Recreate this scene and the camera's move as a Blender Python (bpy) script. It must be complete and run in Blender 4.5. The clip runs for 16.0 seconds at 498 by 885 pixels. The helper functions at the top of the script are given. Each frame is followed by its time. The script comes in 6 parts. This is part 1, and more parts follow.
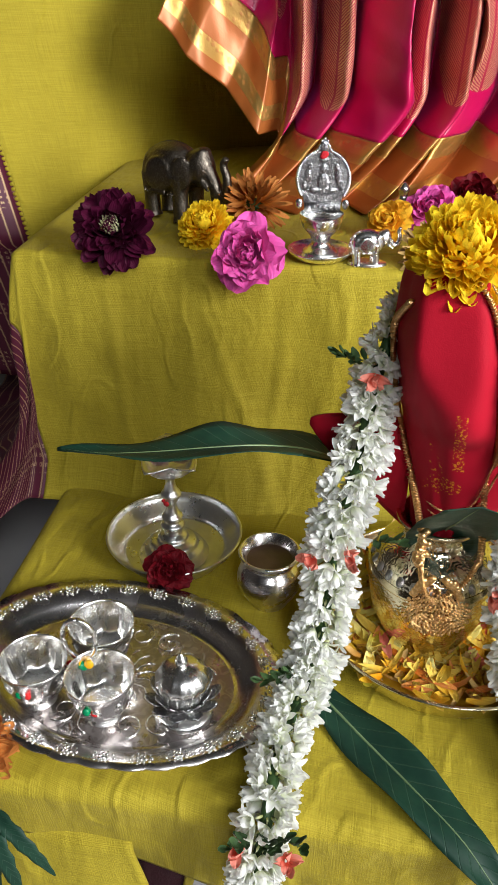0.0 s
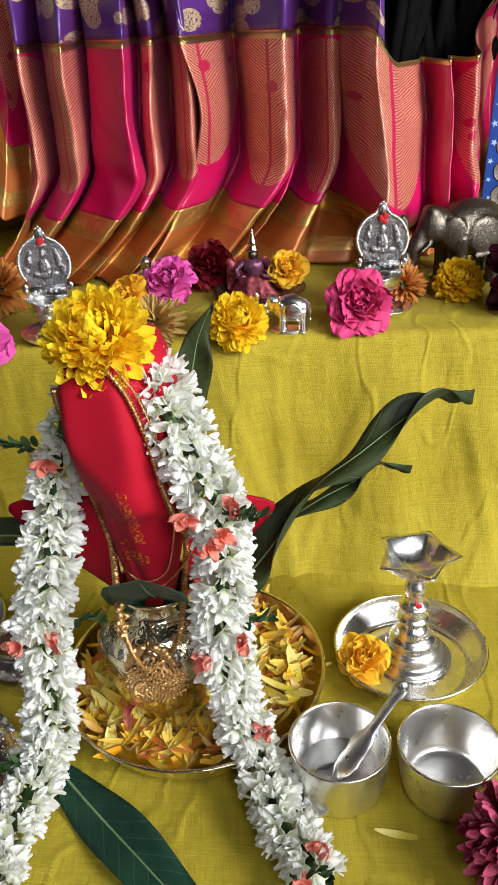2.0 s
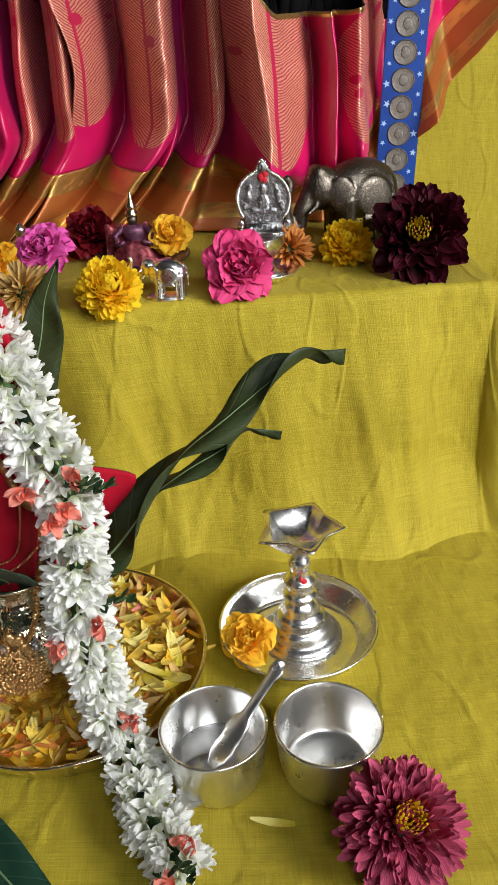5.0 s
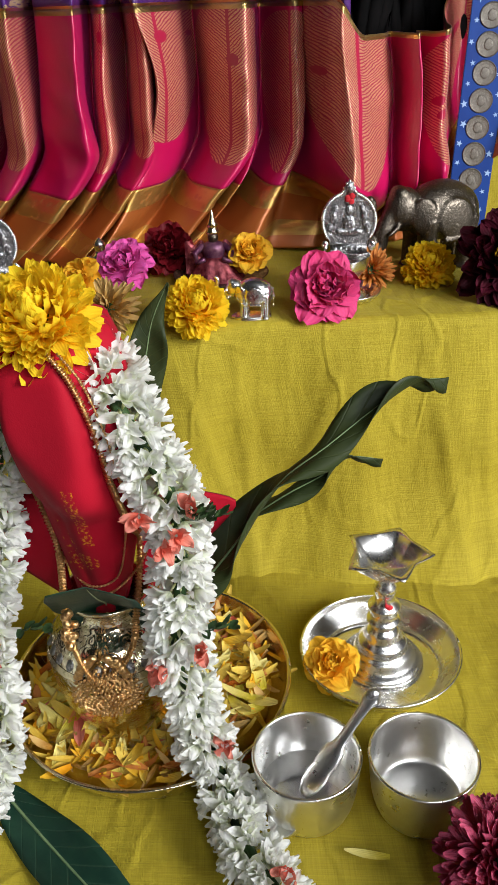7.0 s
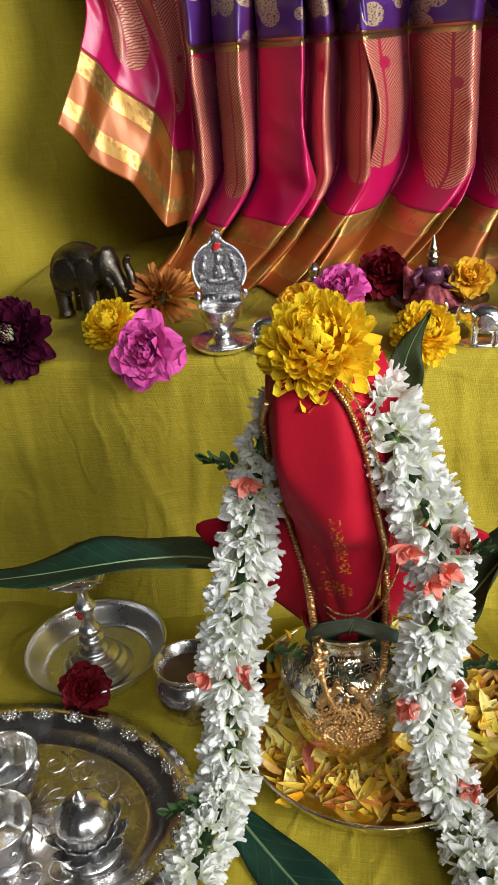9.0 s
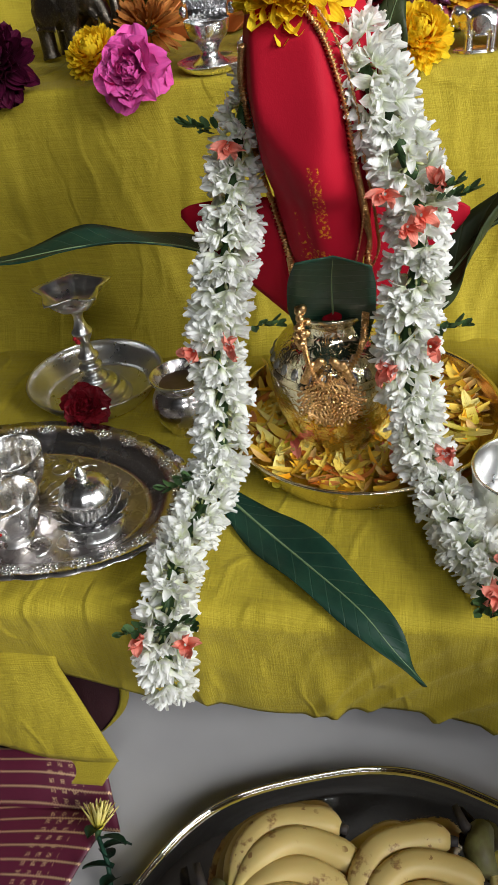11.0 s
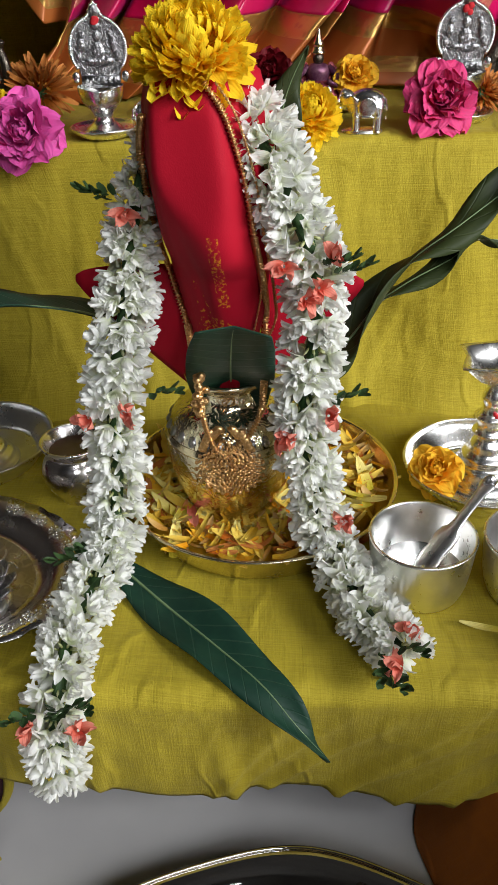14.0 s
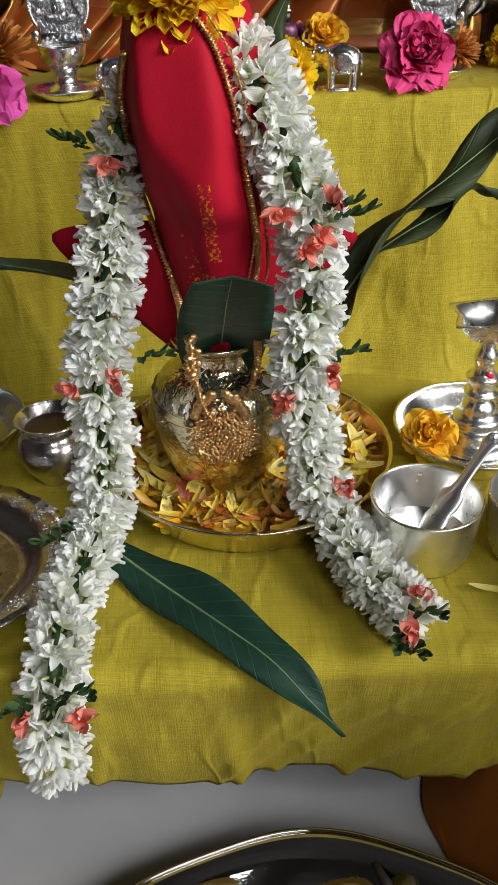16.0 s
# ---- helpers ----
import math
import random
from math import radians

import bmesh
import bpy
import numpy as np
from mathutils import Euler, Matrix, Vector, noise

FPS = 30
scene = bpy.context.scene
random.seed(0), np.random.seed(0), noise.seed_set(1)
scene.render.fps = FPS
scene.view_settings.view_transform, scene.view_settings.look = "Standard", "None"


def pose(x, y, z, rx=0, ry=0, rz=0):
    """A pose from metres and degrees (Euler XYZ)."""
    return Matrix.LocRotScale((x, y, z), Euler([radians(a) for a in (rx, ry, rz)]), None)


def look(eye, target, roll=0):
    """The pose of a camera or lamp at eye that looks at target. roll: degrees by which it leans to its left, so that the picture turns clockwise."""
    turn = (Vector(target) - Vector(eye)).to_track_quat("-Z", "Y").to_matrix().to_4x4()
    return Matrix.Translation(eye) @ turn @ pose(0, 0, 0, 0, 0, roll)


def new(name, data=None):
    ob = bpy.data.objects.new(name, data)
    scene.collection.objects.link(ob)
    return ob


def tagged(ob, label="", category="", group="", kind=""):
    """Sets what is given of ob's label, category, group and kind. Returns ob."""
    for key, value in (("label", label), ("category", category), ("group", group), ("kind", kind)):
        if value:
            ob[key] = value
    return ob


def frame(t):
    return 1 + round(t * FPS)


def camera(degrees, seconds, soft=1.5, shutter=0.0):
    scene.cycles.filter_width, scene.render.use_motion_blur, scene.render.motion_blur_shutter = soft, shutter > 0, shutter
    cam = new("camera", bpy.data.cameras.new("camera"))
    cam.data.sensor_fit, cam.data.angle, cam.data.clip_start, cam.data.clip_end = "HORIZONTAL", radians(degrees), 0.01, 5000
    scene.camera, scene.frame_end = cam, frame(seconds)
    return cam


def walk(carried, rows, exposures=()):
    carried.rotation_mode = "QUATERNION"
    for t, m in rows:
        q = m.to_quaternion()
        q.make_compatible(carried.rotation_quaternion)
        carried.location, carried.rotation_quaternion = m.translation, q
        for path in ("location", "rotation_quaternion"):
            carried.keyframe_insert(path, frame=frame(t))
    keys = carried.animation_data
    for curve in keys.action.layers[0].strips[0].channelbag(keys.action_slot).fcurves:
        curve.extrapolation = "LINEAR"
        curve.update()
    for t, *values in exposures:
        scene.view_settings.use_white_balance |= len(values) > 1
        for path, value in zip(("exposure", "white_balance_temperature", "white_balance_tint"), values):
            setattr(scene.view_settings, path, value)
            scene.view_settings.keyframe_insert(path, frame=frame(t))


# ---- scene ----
cam = camera(34.4, 16.0, 1.45)
METRES, EYE, TILT, LEAN, TURN = 0.85, 0.78, -31.5, 0.0, 9.0
ROWS = [
    (0.0, 0.0, 0.0, 0.0, -0.0, 0.0, 0.0),
    (0.5, 0.0674, -0.0109, 0.008, -0.34, 0.9, 2.2),
    (1.0, 0.1251, -0.0265, 0.0132, -2.01, 2.08, 4.69),
    (1.5, 0.1734, -0.0461, 0.0168, -3.89, 2.94, 6.23),
    (2.0, 0.2126, -0.0343, 0.0157, -5.63, 2.96, 6.95),
    (2.5, 0.2354, -0.0102, 0.011, -6.51, 2.78, 7.21),
    (3.0, 0.2485, -0.0021, 0.0066, -7.03, 2.65, 7.37),
    (3.5, 0.2601, -0.0028, 0.001, -7.68, 2.57, 7.69),
    (4.0, 0.2725, 0.0068, -0.0128, -8.48, 2.35, 8.06),
    (4.2, 0.2790, 0.0066, -0.0112, -8.6001, 1.9154, 8.2758),
    (6.3, 0.2987, 0.0194, -0.0150, -10.5554, 1.6355, 8.9769),
    (6.5, 0.2845, 0.0253, -0.006, -9.78, 1.88, 8.74),
    (7.0, 0.2236, 0.0219, 0.0159, -8.14, 2.28, 7.32),
    (7.5, 0.1737, 0.0259, 0.0318, -5.69, 3.01, 5.73),
    (8.0, 0.13, 0.0277, 0.0564, -3.0, 4.01, 4.4),
    (8.2, 0.1189, 0.0305, 0.0531, -1.8588, 4.7383, 4.5024),
    (10.3, 0.1202, 0.0170, -0.0329, 2.1288, 0.1422, 4.8091),
    (10.5, 0.1264, 0.0071, -0.0574, 2.1, -1.31, 5.09),
    (11.0, 0.1302, 0.0165, -0.1288, 1.97, -4.98, 5.76),
    (11.5, 0.1265, 0.0314, -0.1488, 1.12, -7.7, 6.73),
    (12.0, 0.1337, 0.0385, -0.1569, -0.58, -9.89, 7.36),
    (12.5, 0.1459, 0.0541, -0.1702, -2.44, -10.51, 6.92),
    (13.0, 0.1487, 0.051, -0.138, -3.79, -5.96, 6.24),
    (13.5, 0.1379, 0.0339, -0.1168, -4.95, -2.44, 5.54),
    (14.0, 0.121, 0.0319, -0.1179, -6.15, -1.76, 5.51),
    (14.5, 0.0811, 0.0307, -0.1185, -6.18, -1.3, 5.71),
    (15.0, 0.0558, 0.054, -0.1229, -6.84, -1.26, 6.05),
    (15.5, 0.0678, 0.0707, -0.1279, -7.93, -1.68, 6.36),
    (16.0, 0.0847, 0.0729, -0.1408, -9.74, -2.48, 7.64),
]
walk(cam, [(t, pose(0, 0, EYE, TILT, LEAN, TURN) @ pose(METRES * x, METRES * y, METRES * z, 90 + pitch, roll, yaw)) for t, x, y, z, yaw, pitch, roll in ROWS],
     exposures=[(0.0, 0.16), (1.5, 0.03), (3.0, -0.08), (4.0, -0.14), (6.3, -0.34), (7.0, -0.24), (8.2, -0.14), (11.0, -0.22), (12.0, -0.30), (13.5, -0.24), (15.0, -0.42), (16.0, -0.36)])


# ---- world and light ----
world = bpy.data.worlds.new("world")
world.use_nodes = True
scene.world = world
wn = world.node_tree
sky = wn.nodes.new("ShaderNodeTexSky")
sky.sky_type, sky.sun_disc = "NISHITA", False
sky.sun_elevation, sky.sun_rotation = radians(38), radians(145)
wn.links.new(sky.outputs[0], wn.nodes["Background"].inputs[0])
wn.nodes["Background"].inputs[1].default_value = 0.06


def window_lamp(name, eye, target, w, h, watts, colour):
    d = bpy.data.lights.new(name, "AREA")
    d.shape, d.size, d.size_y, d.energy, d.color = "RECTANGLE", w, h, watts, colour
    ob = new(name, d)
    ob.matrix_world = look(eye, target)
    return ob


window_lamp("window_light", (1.20, -3.02, 3.25), (0.05, 0.6, 0.35), 1.55, 1.25, 75, (0.92, 0.96, 1.0))
window_lamp("side_window_light", (2.16, -0.90, 1.55), (0.1, 0.75, 0.45), 1.0, 1.2, 132, (0.96, 0.98, 1.0))


# ---- materials ----
class Nodes:
    """A new principled material with short ways to add nodes."""

    def __init__(self, name):
        self.mat = bpy.data.materials.new(name)
        self.mat.use_nodes = True
        self.t = self.mat.node_tree
        self.b = self.t.nodes["Principled BSDF"]

    def put(self, sock, v):
        if isinstance(v, bpy.types.NodeSocket):
            self.t.links.new(v, sock)
        else:
            sock.default_value = v

    def m(self, op, a, b=0.0, c=0.0):
        n = self.t.nodes.new("ShaderNodeMath")
        n.operation = op
        for s, v in zip(n.inputs, (a, b, c)):
            self.put(s, v)
        return n.outputs[0]

    def step(self, x, lo, hi):
        n = self.t.nodes.new("ShaderNodeMapRange")
        n.interpolation_type = "SMOOTHSTEP"
        self.put(n.inputs["Value"], x)
        n.inputs["From Min"].default_value, n.inputs["From Max"].default_value = lo, hi
        return n.outputs["Result"]

    def coord(self, kind="Object"):
        return self.t.nodes.new("ShaderNodeTexCoord").outputs[kind]

    def xyz(self, v):
        n = self.t.nodes.new("ShaderNodeSeparateXYZ")
        self.t.links.new(v, n.inputs[0])
        return n.outputs

    def scaled(self, v, s):
        n = self.t.nodes.new("ShaderNodeMapping")
        self.t.links.new(v, n.inputs[0])
        n.inputs["Scale"].default_value = s
        return n.outputs[0]

    def noise(self, scale, detail=3.0, v=None, rough=0.55):
        n = self.t.nodes.new("ShaderNodeTexNoise")
        n.inputs["Scale"].default_value, n.inputs["Detail"].default_value, n.inputs["Roughness"].default_value = scale, detail, rough
        self.t.links.new(v if v else self.coord(), n.inputs["Vector"])
        return n.outputs["Fac"]

    def voronoi(self, scale, v=None, feature="F1"):
        n = self.t.nodes.new("ShaderNodeTexVoronoi")
        n.feature = feature
        n.inputs["Scale"].default_value = scale
        self.t.links.new(v if v else self.coord(), n.inputs["Vector"])
        return n.outputs["Distance"]

    def random(self):
        return self.t.nodes.new("ShaderNodeObjectInfo").outputs["Random"]

    def island(self):
        return self.t.nodes.new("ShaderNodeNewGeometry").outputs["Random Per Island"]

    def mix(self, f, a, b):
        n = self.t.nodes.new("ShaderNodeMix")
        n.data_type = "RGBA"
        self.put(n.inputs[0], f)
        for s, v in ((n.inputs[6], a), (n.inputs[7], b)):
            self.put(s, (*v, 1) if isinstance(v, tuple) else v)
        return n.outputs[2]

    def bump(self, h, dist=0.001, strength=1.0):
        n = self.t.nodes.new("ShaderNodeBump")
        n.inputs["Distance"].default_value, n.inputs["Strength"].default_value = dist, strength
        self.t.links.new(h, n.inputs["Height"])
        self.t.links.new(n.outputs[0], self.b.inputs["Normal"])

    def set(self, **kw):
        for k, v in kw.items():
            k = {"color": "Base Color", "rough": "Roughness", "metal": "Metallic", "sheen": "Sheen Weight", "spec": "Specular IOR Level",
                 "sss": "Subsurface Weight", "coat": "Coat Weight", "trans": "Transmission Weight"}[k]
            self.put(self.b.inputs[k], (*v, 1) if isinstance(v, tuple) else v)
        return self.mat


def cloth_mat(name, base, dark, slub=1.0):
    n = Nodes(name)
    uv = n.coord("UV")
    warp = n.noise(1.0, 3.0, n.scaled(uv, (900, 22, 1)), 0.7)
    weft = n.noise(1.0, 3.0, n.scaled(uv, (18, 900, 1)), 0.7)
    big = n.noise(5.0, 4.0)
    f = n.m("ADD", n.m("MULTIPLY", warp, 0.45), n.m("MULTIPLY", weft, 0.55))
    f = n.m("ADD", n.m("MULTIPLY", n.step(f, 0.34, 0.66), 0.65), n.m("MULTIPLY", n.step(big, 0.3, 0.7), 0.35))
    crease = n.noise(9.0, 3.0, n.scaled(n.coord(), (1.6, 1.0, 0.5)))
    # sharp ironing creases where the noise crosses its middle
    fine = n.m("ABSOLUTE", n.m("SUBTRACT", n.noise(7.0, 2.0, n.scaled(n.coord(), (1.5, 0.8, 0.7))), 0.5))
    fine = n.m("SUBTRACT", 1.0, n.step(fine, 0.0, 0.035))
    n.bump(n.m("ADD", n.m("ADD", n.m("MULTIPLY", f, 0.16 * slub), n.m("MULTIPLY", fine, 0.35)), n.m("MULTIPLY", crease, 4.0)), 0.004, 0.8)
    return n.set(color=n.mix(f, dark, base), rough=0.66, sheen=0.03, spec=0.22)


def metal_mat(name, base, dark, rough=0.2, grime=0.5, relief=0.0, relief_scale=300.0):
    n = Nodes(name)
    a = n.noise(35.0, 5.0)
    fine = n.noise(220.0, 3.0)
    f = n.m("MULTIPLY", n.step(a, 0.42, 0.75), grime)
    r = n.m("ADD", rough, n.m("ADD", n.m("MULTIPLY", f, 0.25), n.m("MULTIPLY", fine, 0.06)))
    if relief:
        h = n.voronoi(relief_scale, None, "SMOOTH_F1")
        w = n.noise(relief_scale * 0.6, 1.0)
        h = n.m("ADD", n.step(h, 0.1, 0.55), n.m("MULTIPLY", n.m("SINE", n.m("MULTIPLY", w, 40.0)), 0.4))
        n.bump(h, relief, 1.0)
        f = n.m("MAXIMUM", f, n.m("MULTIPLY", n.step(h, 0.1, 0.9), 0.55))
    else:
        n.bump(fine, 0.00015, 0.4)
    return n.set(color=n.mix(f, base, dark), rough=r, metal=1.0)


def petal_mat(name, inner, outer, rough=0.55, vary=0.25, sss=0.2, thin=0.0):
    """UV y runs from a petal's foot to its tip."""
    n = Nodes(name)
    v = n.xyz(n.coord("UV"))
    vein = n.m("SINE", n.m("MULTIPLY", v[0], 40.0))
    c = n.mix(n.step(v[1], 0.05, 0.8), inner, outer)
    c = n.mix(n.m("MULTIPLY", n.island(), vary), c, tuple(x * 0.45 for x in inner))
    c = n.mix(n.m("MULTIPLY", n.step(n.noise(260.0, 2.0), 0.5, 0.8), 0.25), c, tuple(min(1, x * 1.3) for x in outer))
    n.bump(vein, 0.0003, 0.35)
    n.b.inputs["Subsurface Scale"].default_value = 0.006
    n.b.inputs["Subsurface Radius"].default_value = (1.0, 0.9, 0.8)
    n.set(color=c, rough=rough, sss=sss, spec=0.15)
    if thin:
        # thin petals let light through
        through_ = n.t.nodes.new("ShaderNodeBsdfTranslucent")
        both = n.t.nodes.new("ShaderNodeMixShader")
        n.t.links.new(c, through_.inputs["Color"])
        both.inputs[0].default_value = thin
        n.t.links.new(n.b.outputs[0], both.inputs[1])
        n.t.links.new(through_.outputs[0], both.inputs[2])
        n.t.links.new(both.outputs[0], n.t.nodes["Material Output"].inputs["Surface"])
    return n.mat


YELLOW = cloth_mat("yellow_linen", (0.50, 0.395, 0.032), (0.31, 0.236, 0.013))


def stripe_mat():
    n = Nodes("maroon_border")
    v = n.xyz(n.coord("UV"))
    s = n.m("FRACT", n.m("MULTIPLY", n.m("ADD", v[0], n.m("MULTIPLY", n.m("SINE", n.m("MULTIPLY", v[1], 2400.0)), 0.0006)), 85.0))
    line = n.m("MULTIPLY", n.m("LESS_THAN", s, 0.13), n.step(n.noise(1.0, 1.0, n.scaled(n.coord("UV"), (20, 700, 1))), 0.2, 0.4))
    cell = n.m("GREATER_THAN", n.m("SINE", n.m("MULTIPLY", v[1], 640.0)), 0.2)
    zone = n.m("MULTIPLY", n.m("GREATER_THAN", n.m("SINE", n.m("MULTIPLY", v[0], 900.0)), -0.1), n.m("LESS_THAN", n.m("ABSOLUTE", n.m("SUBTRACT", n.m("FRACT", n.m("MULTIPLY", v[1], 9.0)), 0.35)), 0.14))
    g = n.m("MAXIMUM", line, n.m("MULTIPLY", n.m("MULTIPLY", cell, zone), n.step(n.noise(900.0, 1.0), 0.4, 0.6)))
    base = n.mix(n.noise(40.0, 3.0), (0.06, 0.008, 0.02), (0.10, 0.012, 0.03))
    return n.set(color=n.mix(n.m("MULTIPLY", g, 0.8), base, (0.55, 0.36, 0.2)), rough=0.5, metal=n.m("MULTIPLY", g, 0.5), spec=0.25)


MAROON = stripe_mat()
MAROON_PLAIN = cloth_mat("maroon_silk", (0.055, 0.010, 0.014), (0.035, 0.006, 0.010))


def saree_mat():
    """UV in metres: x across the cloth, y up from its hem."""
    n = Nodes("brocade_silk")
    uv = n.coord("UV")
    x, y, _ = n.xyz(uv)
    col = n.m("FLOOR", x)
    a = n.m("ABSOLUTE", n.m("SUBTRACT", n.m("FRACT", x), 0.52))
    uv = n.scaled(uv, (0.085, 1, 1))
    # a tall feather on each pleat, its foot at another height in each
    foot = n.m("MULTIPLY", n.m("FRACT", n.m("MULTIPLY", col, 0.37)), 0.045)
    h = n.m("DIVIDE", n.m("SUBTRACT", n.m("SUBTRACT", y, 0.098), foot), 0.185)
    h01 = n.m("MINIMUM", n.m("MAXIMUM", h, 0.0), 1.0)
    half = n.m("MULTIPLY", n.m("POWER", n.m("MULTIPLY", h01, n.m("SUBTRACT", 1.0, n.m("POWER", h01, 4.0))), 0.33), 0.62)
    body = n.m("LESS_THAN", a, half)
    rib = n.m("SINE", n.m("MULTIPLY", n.m("ADD", n.m("SUBTRACT", y, n.m("MULTIPLY", a, 0.075)), n.m("MULTIPLY", n.noise(45.0, 2.0, uv), 0.010)), 1650.0))
    rib = n.m("MULTIPLY", n.step(rib, -0.85, 0.35), n.m("GREATER_THAN", a, 0.02))
    eye = n.voronoi(20.0, uv)
    some = n.m("GREATER_THAN", n.m("FRACT", n.m("MULTIPLY", col, 0.618)), 0.22)
    gold = n.m("MULTIPLY", n.m("MULTIPLY", n.m("MULTIPLY", body, some), rib), n.m("GREATER_THAN", eye, 0.14))
    gold = n.m("MULTIPLY", gold, n.step(n.noise(1.0, 1.0, n.scaled(uv, (500, 1500, 1))), 0.25, 0.5))
    # hem border: copper silk between two gold bands
    hem = n.m("LESS_THAN", y, 0.088)
    band = n.m("MAXIMUM", n.m("MULTIPLY", n.m("GREATER_THAN", y, 0.064), hem), n.m("MULTIPLY", n.m("GREATER_THAN", y, 0.016), n.m("LESS_THAN", y, 0.034)))
    work = n.step(n.voronoi(150.0, uv), 0.15, 0.5)
    band = n.m("MULTIPLY", band, n.m("ADD", 0.35, n.m("MULTIPLY", work, 0.65)))
    top = n.m("GREATER_THAN", y, 0.300)
    disc = n.m("MULTIPLY", n.m("LESS_THAN", n.voronoi(30.0, uv), 0.42), n.step(n.noise(400.0, 1.0, uv), 0.35, 0.5))
    edge = n.m("MULTIPLY", n.m("GREATER_THAN", y, 0.290), n.m("LESS_THAN", y, 0.300))
    c = n.mix(n.noise(7.0, 3.0), (0.46, 0.003, 0.042), (0.66, 0.008, 0.145))
    n.b.inputs["Sheen Tint"].default_value = (1.0, 0.12, 0.7, 1)
    n.b.inputs["Sheen Roughness"].default_value = 0.35
    c = n.mix(n.m("MULTIPLY", n.m("MULTIPLY", body, some), 0.6), c, (0.34, 0.02, 0.03))
    c = n.mix(n.m("MULTIPLY", gold, 0.85), c, (0.80, 0.48, 0.25))
    c = n.mix(hem, c, n.mix(n.noise(9.0, 2.0), (0.38, 0.095, 0.018), (0.48, 0.15, 0.032)))
    c = n.mix(n.m("MULTIPLY", band, 0.8), c, (0.60, 0.39, 0.11))
    c = n.mix(top, c, (0.085, 0.022, 0.17))
    c = n.mix(n.m("MULTIPLY", top, disc), c, (0.50, 0.36, 0.20))
    c = n.mix(edge, c, (0.62, 0.44, 0.16))
    metal = n.m("MAXIMUM", n.m("MULTIPLY", gold, 0.45), n.m("MAXIMUM", n.m("MULTIPLY", n.m("MAXIMUM", band, n.m("MULTIPLY", hem, 0.35)), 0.8), edge))
    n.bump(n.m("ADD", n.m("ADD", gold, band), n.m("MULTIPLY", n.noise(1.0, 1.0, n.scaled(uv, (1500, 200, 1))), 0.5)), 0.0005, 0.5)
    return n.set(color=c, rough=n.m("ADD", 0.36, n.m("MULTIPLY", hem, 0.04)), metal=metal, spec=0.6, sheen=n.m("MULTIPLY", n.m("SUBTRACT", 1.0, hem), 0.12))


SAREE = saree_mat()
SILVER = metal_mat("silver", (0.93, 0.92, 0.90), (0.55, 0.52, 0.47), 0.22, 0.3)
BRUSHED = metal_mat("brushed_silver", (0.92, 0.91, 0.89), (0.60, 0.57, 0.52), 0.25, 0.4)
TRAY = metal_mat("engraved_silver", (0.76, 0.72, 0.71), (0.28, 0.25, 0.24), 0.19, 0.6)
ENGRAVED = metal_mat("engraved_floor_silver", (0.62, 0.58, 0.57), (0.24, 0.21, 0.20), 0.24, 0.6, 0.00014, 110.0)
OXIDE = metal_mat("oxidised_silver", (0.55, 0.54, 0.54), (0.13, 0.13, 0.14), 0.28, 0.6, 0.0003, 330.0)
BRONZE = metal_mat("antique_bronze", (0.20, 0.17, 0.135), (0.05, 0.04, 0.033), 0.34, 0.6, 0.00012, 430.0)
STEEL = metal_mat("polished_steel", (0.66, 0.63, 0.60), (0.50, 0.47, 0.44), 0.01, 0.05)
BRASSY = metal_mat("gilt_silver", (0.80, 0.70, 0.48), (0.48, 0.36, 0.18), 0.16, 0.4)
CHASED = metal_mat("chased_pot_silver", (0.95, 0.88, 0.70), (0.66, 0.55, 0.36), 0.10, 0.4, 0.00020, 170.0)
GOLD = metal_mat("antique_gold", (0.86, 0.56, 0.25), (0.42, 0.21, 0.08), 0.26, 0.5, 0.00015, 500.0)
COIN = metal_mat("dull_coin_steel", (0.24, 0.22, 0.19), (0.14, 0.125, 0.11), 0.5, 0.6, 0.00012, 400.0)

MUM_Y = petal_mat("yellow_petal", (1.0, 0.54, 0.005), (1.0, 0.75, 0.035), vary=0.02, sss=0.0, thin=0.38)
STRAW = petal_mat("bud_petal", (0.62, 0.50, 0.04), (0.78, 0.66, 0.22), vary=0.1)
PALE = petal_mat("straw_petal", (0.66, 0.36, 0.02), (0.82, 0.58, 0.10), vary=0.35)
MUM_O = petal_mat("rust_petal", (0.48, 0.12, 0.01), (0.62, 0.24, 0.06))
MUM_P = petal_mat("pale_bronze_petal", (0.48, 0.22, 0.03), (0.62, 0.40, 0.14))
PINK = petal_mat("pink_petal", (0.54, 0.03, 0.22), (0.72, 0.10, 0.38), vary=0.1)
ROSE = petal_mat("magenta_petal", (0.50, 0.015, 0.10), (0.70, 0.06, 0.20))
WINE = petal_mat("wine_petal", (0.024, 0.002, 0.009), (0.070, 0.004, 0.024))
WINE_RED = petal_mat("black_red_petal", (0.018, 0.002, 0.004), (0.060, 0.004, 0.012))
RED = petal_mat("dark_red_petal", (0.085, 0.002, 0.005), (0.15, 0.004, 0.009))
MAUVE = petal_mat("mauve_petal", (0.38, 0.018, 0.06), (0.58, 0.10, 0.18))
AMBER = petal_mat("amber_petal", (0.90, 0.36, 0.006), (0.95, 0.56, 0.04), vary=0.12, sss=0.0, thin=0.25)
CORAL = petal_mat("coral_petal", (0.78, 0.16, 0.10), (0.90, 0.33, 0.25), sss=0.0, thin=0.3)
WHITE = petal_mat("white_petal", (0.84, 0.88, 0.66), (0.95, 0.95, 0.92), 0.45, 0.02, 0.0, 0.42)
STAMEN = petal_mat("stamen_green", (0.35, 0.38, 0.12), (0.75, 0.75, 0.45))


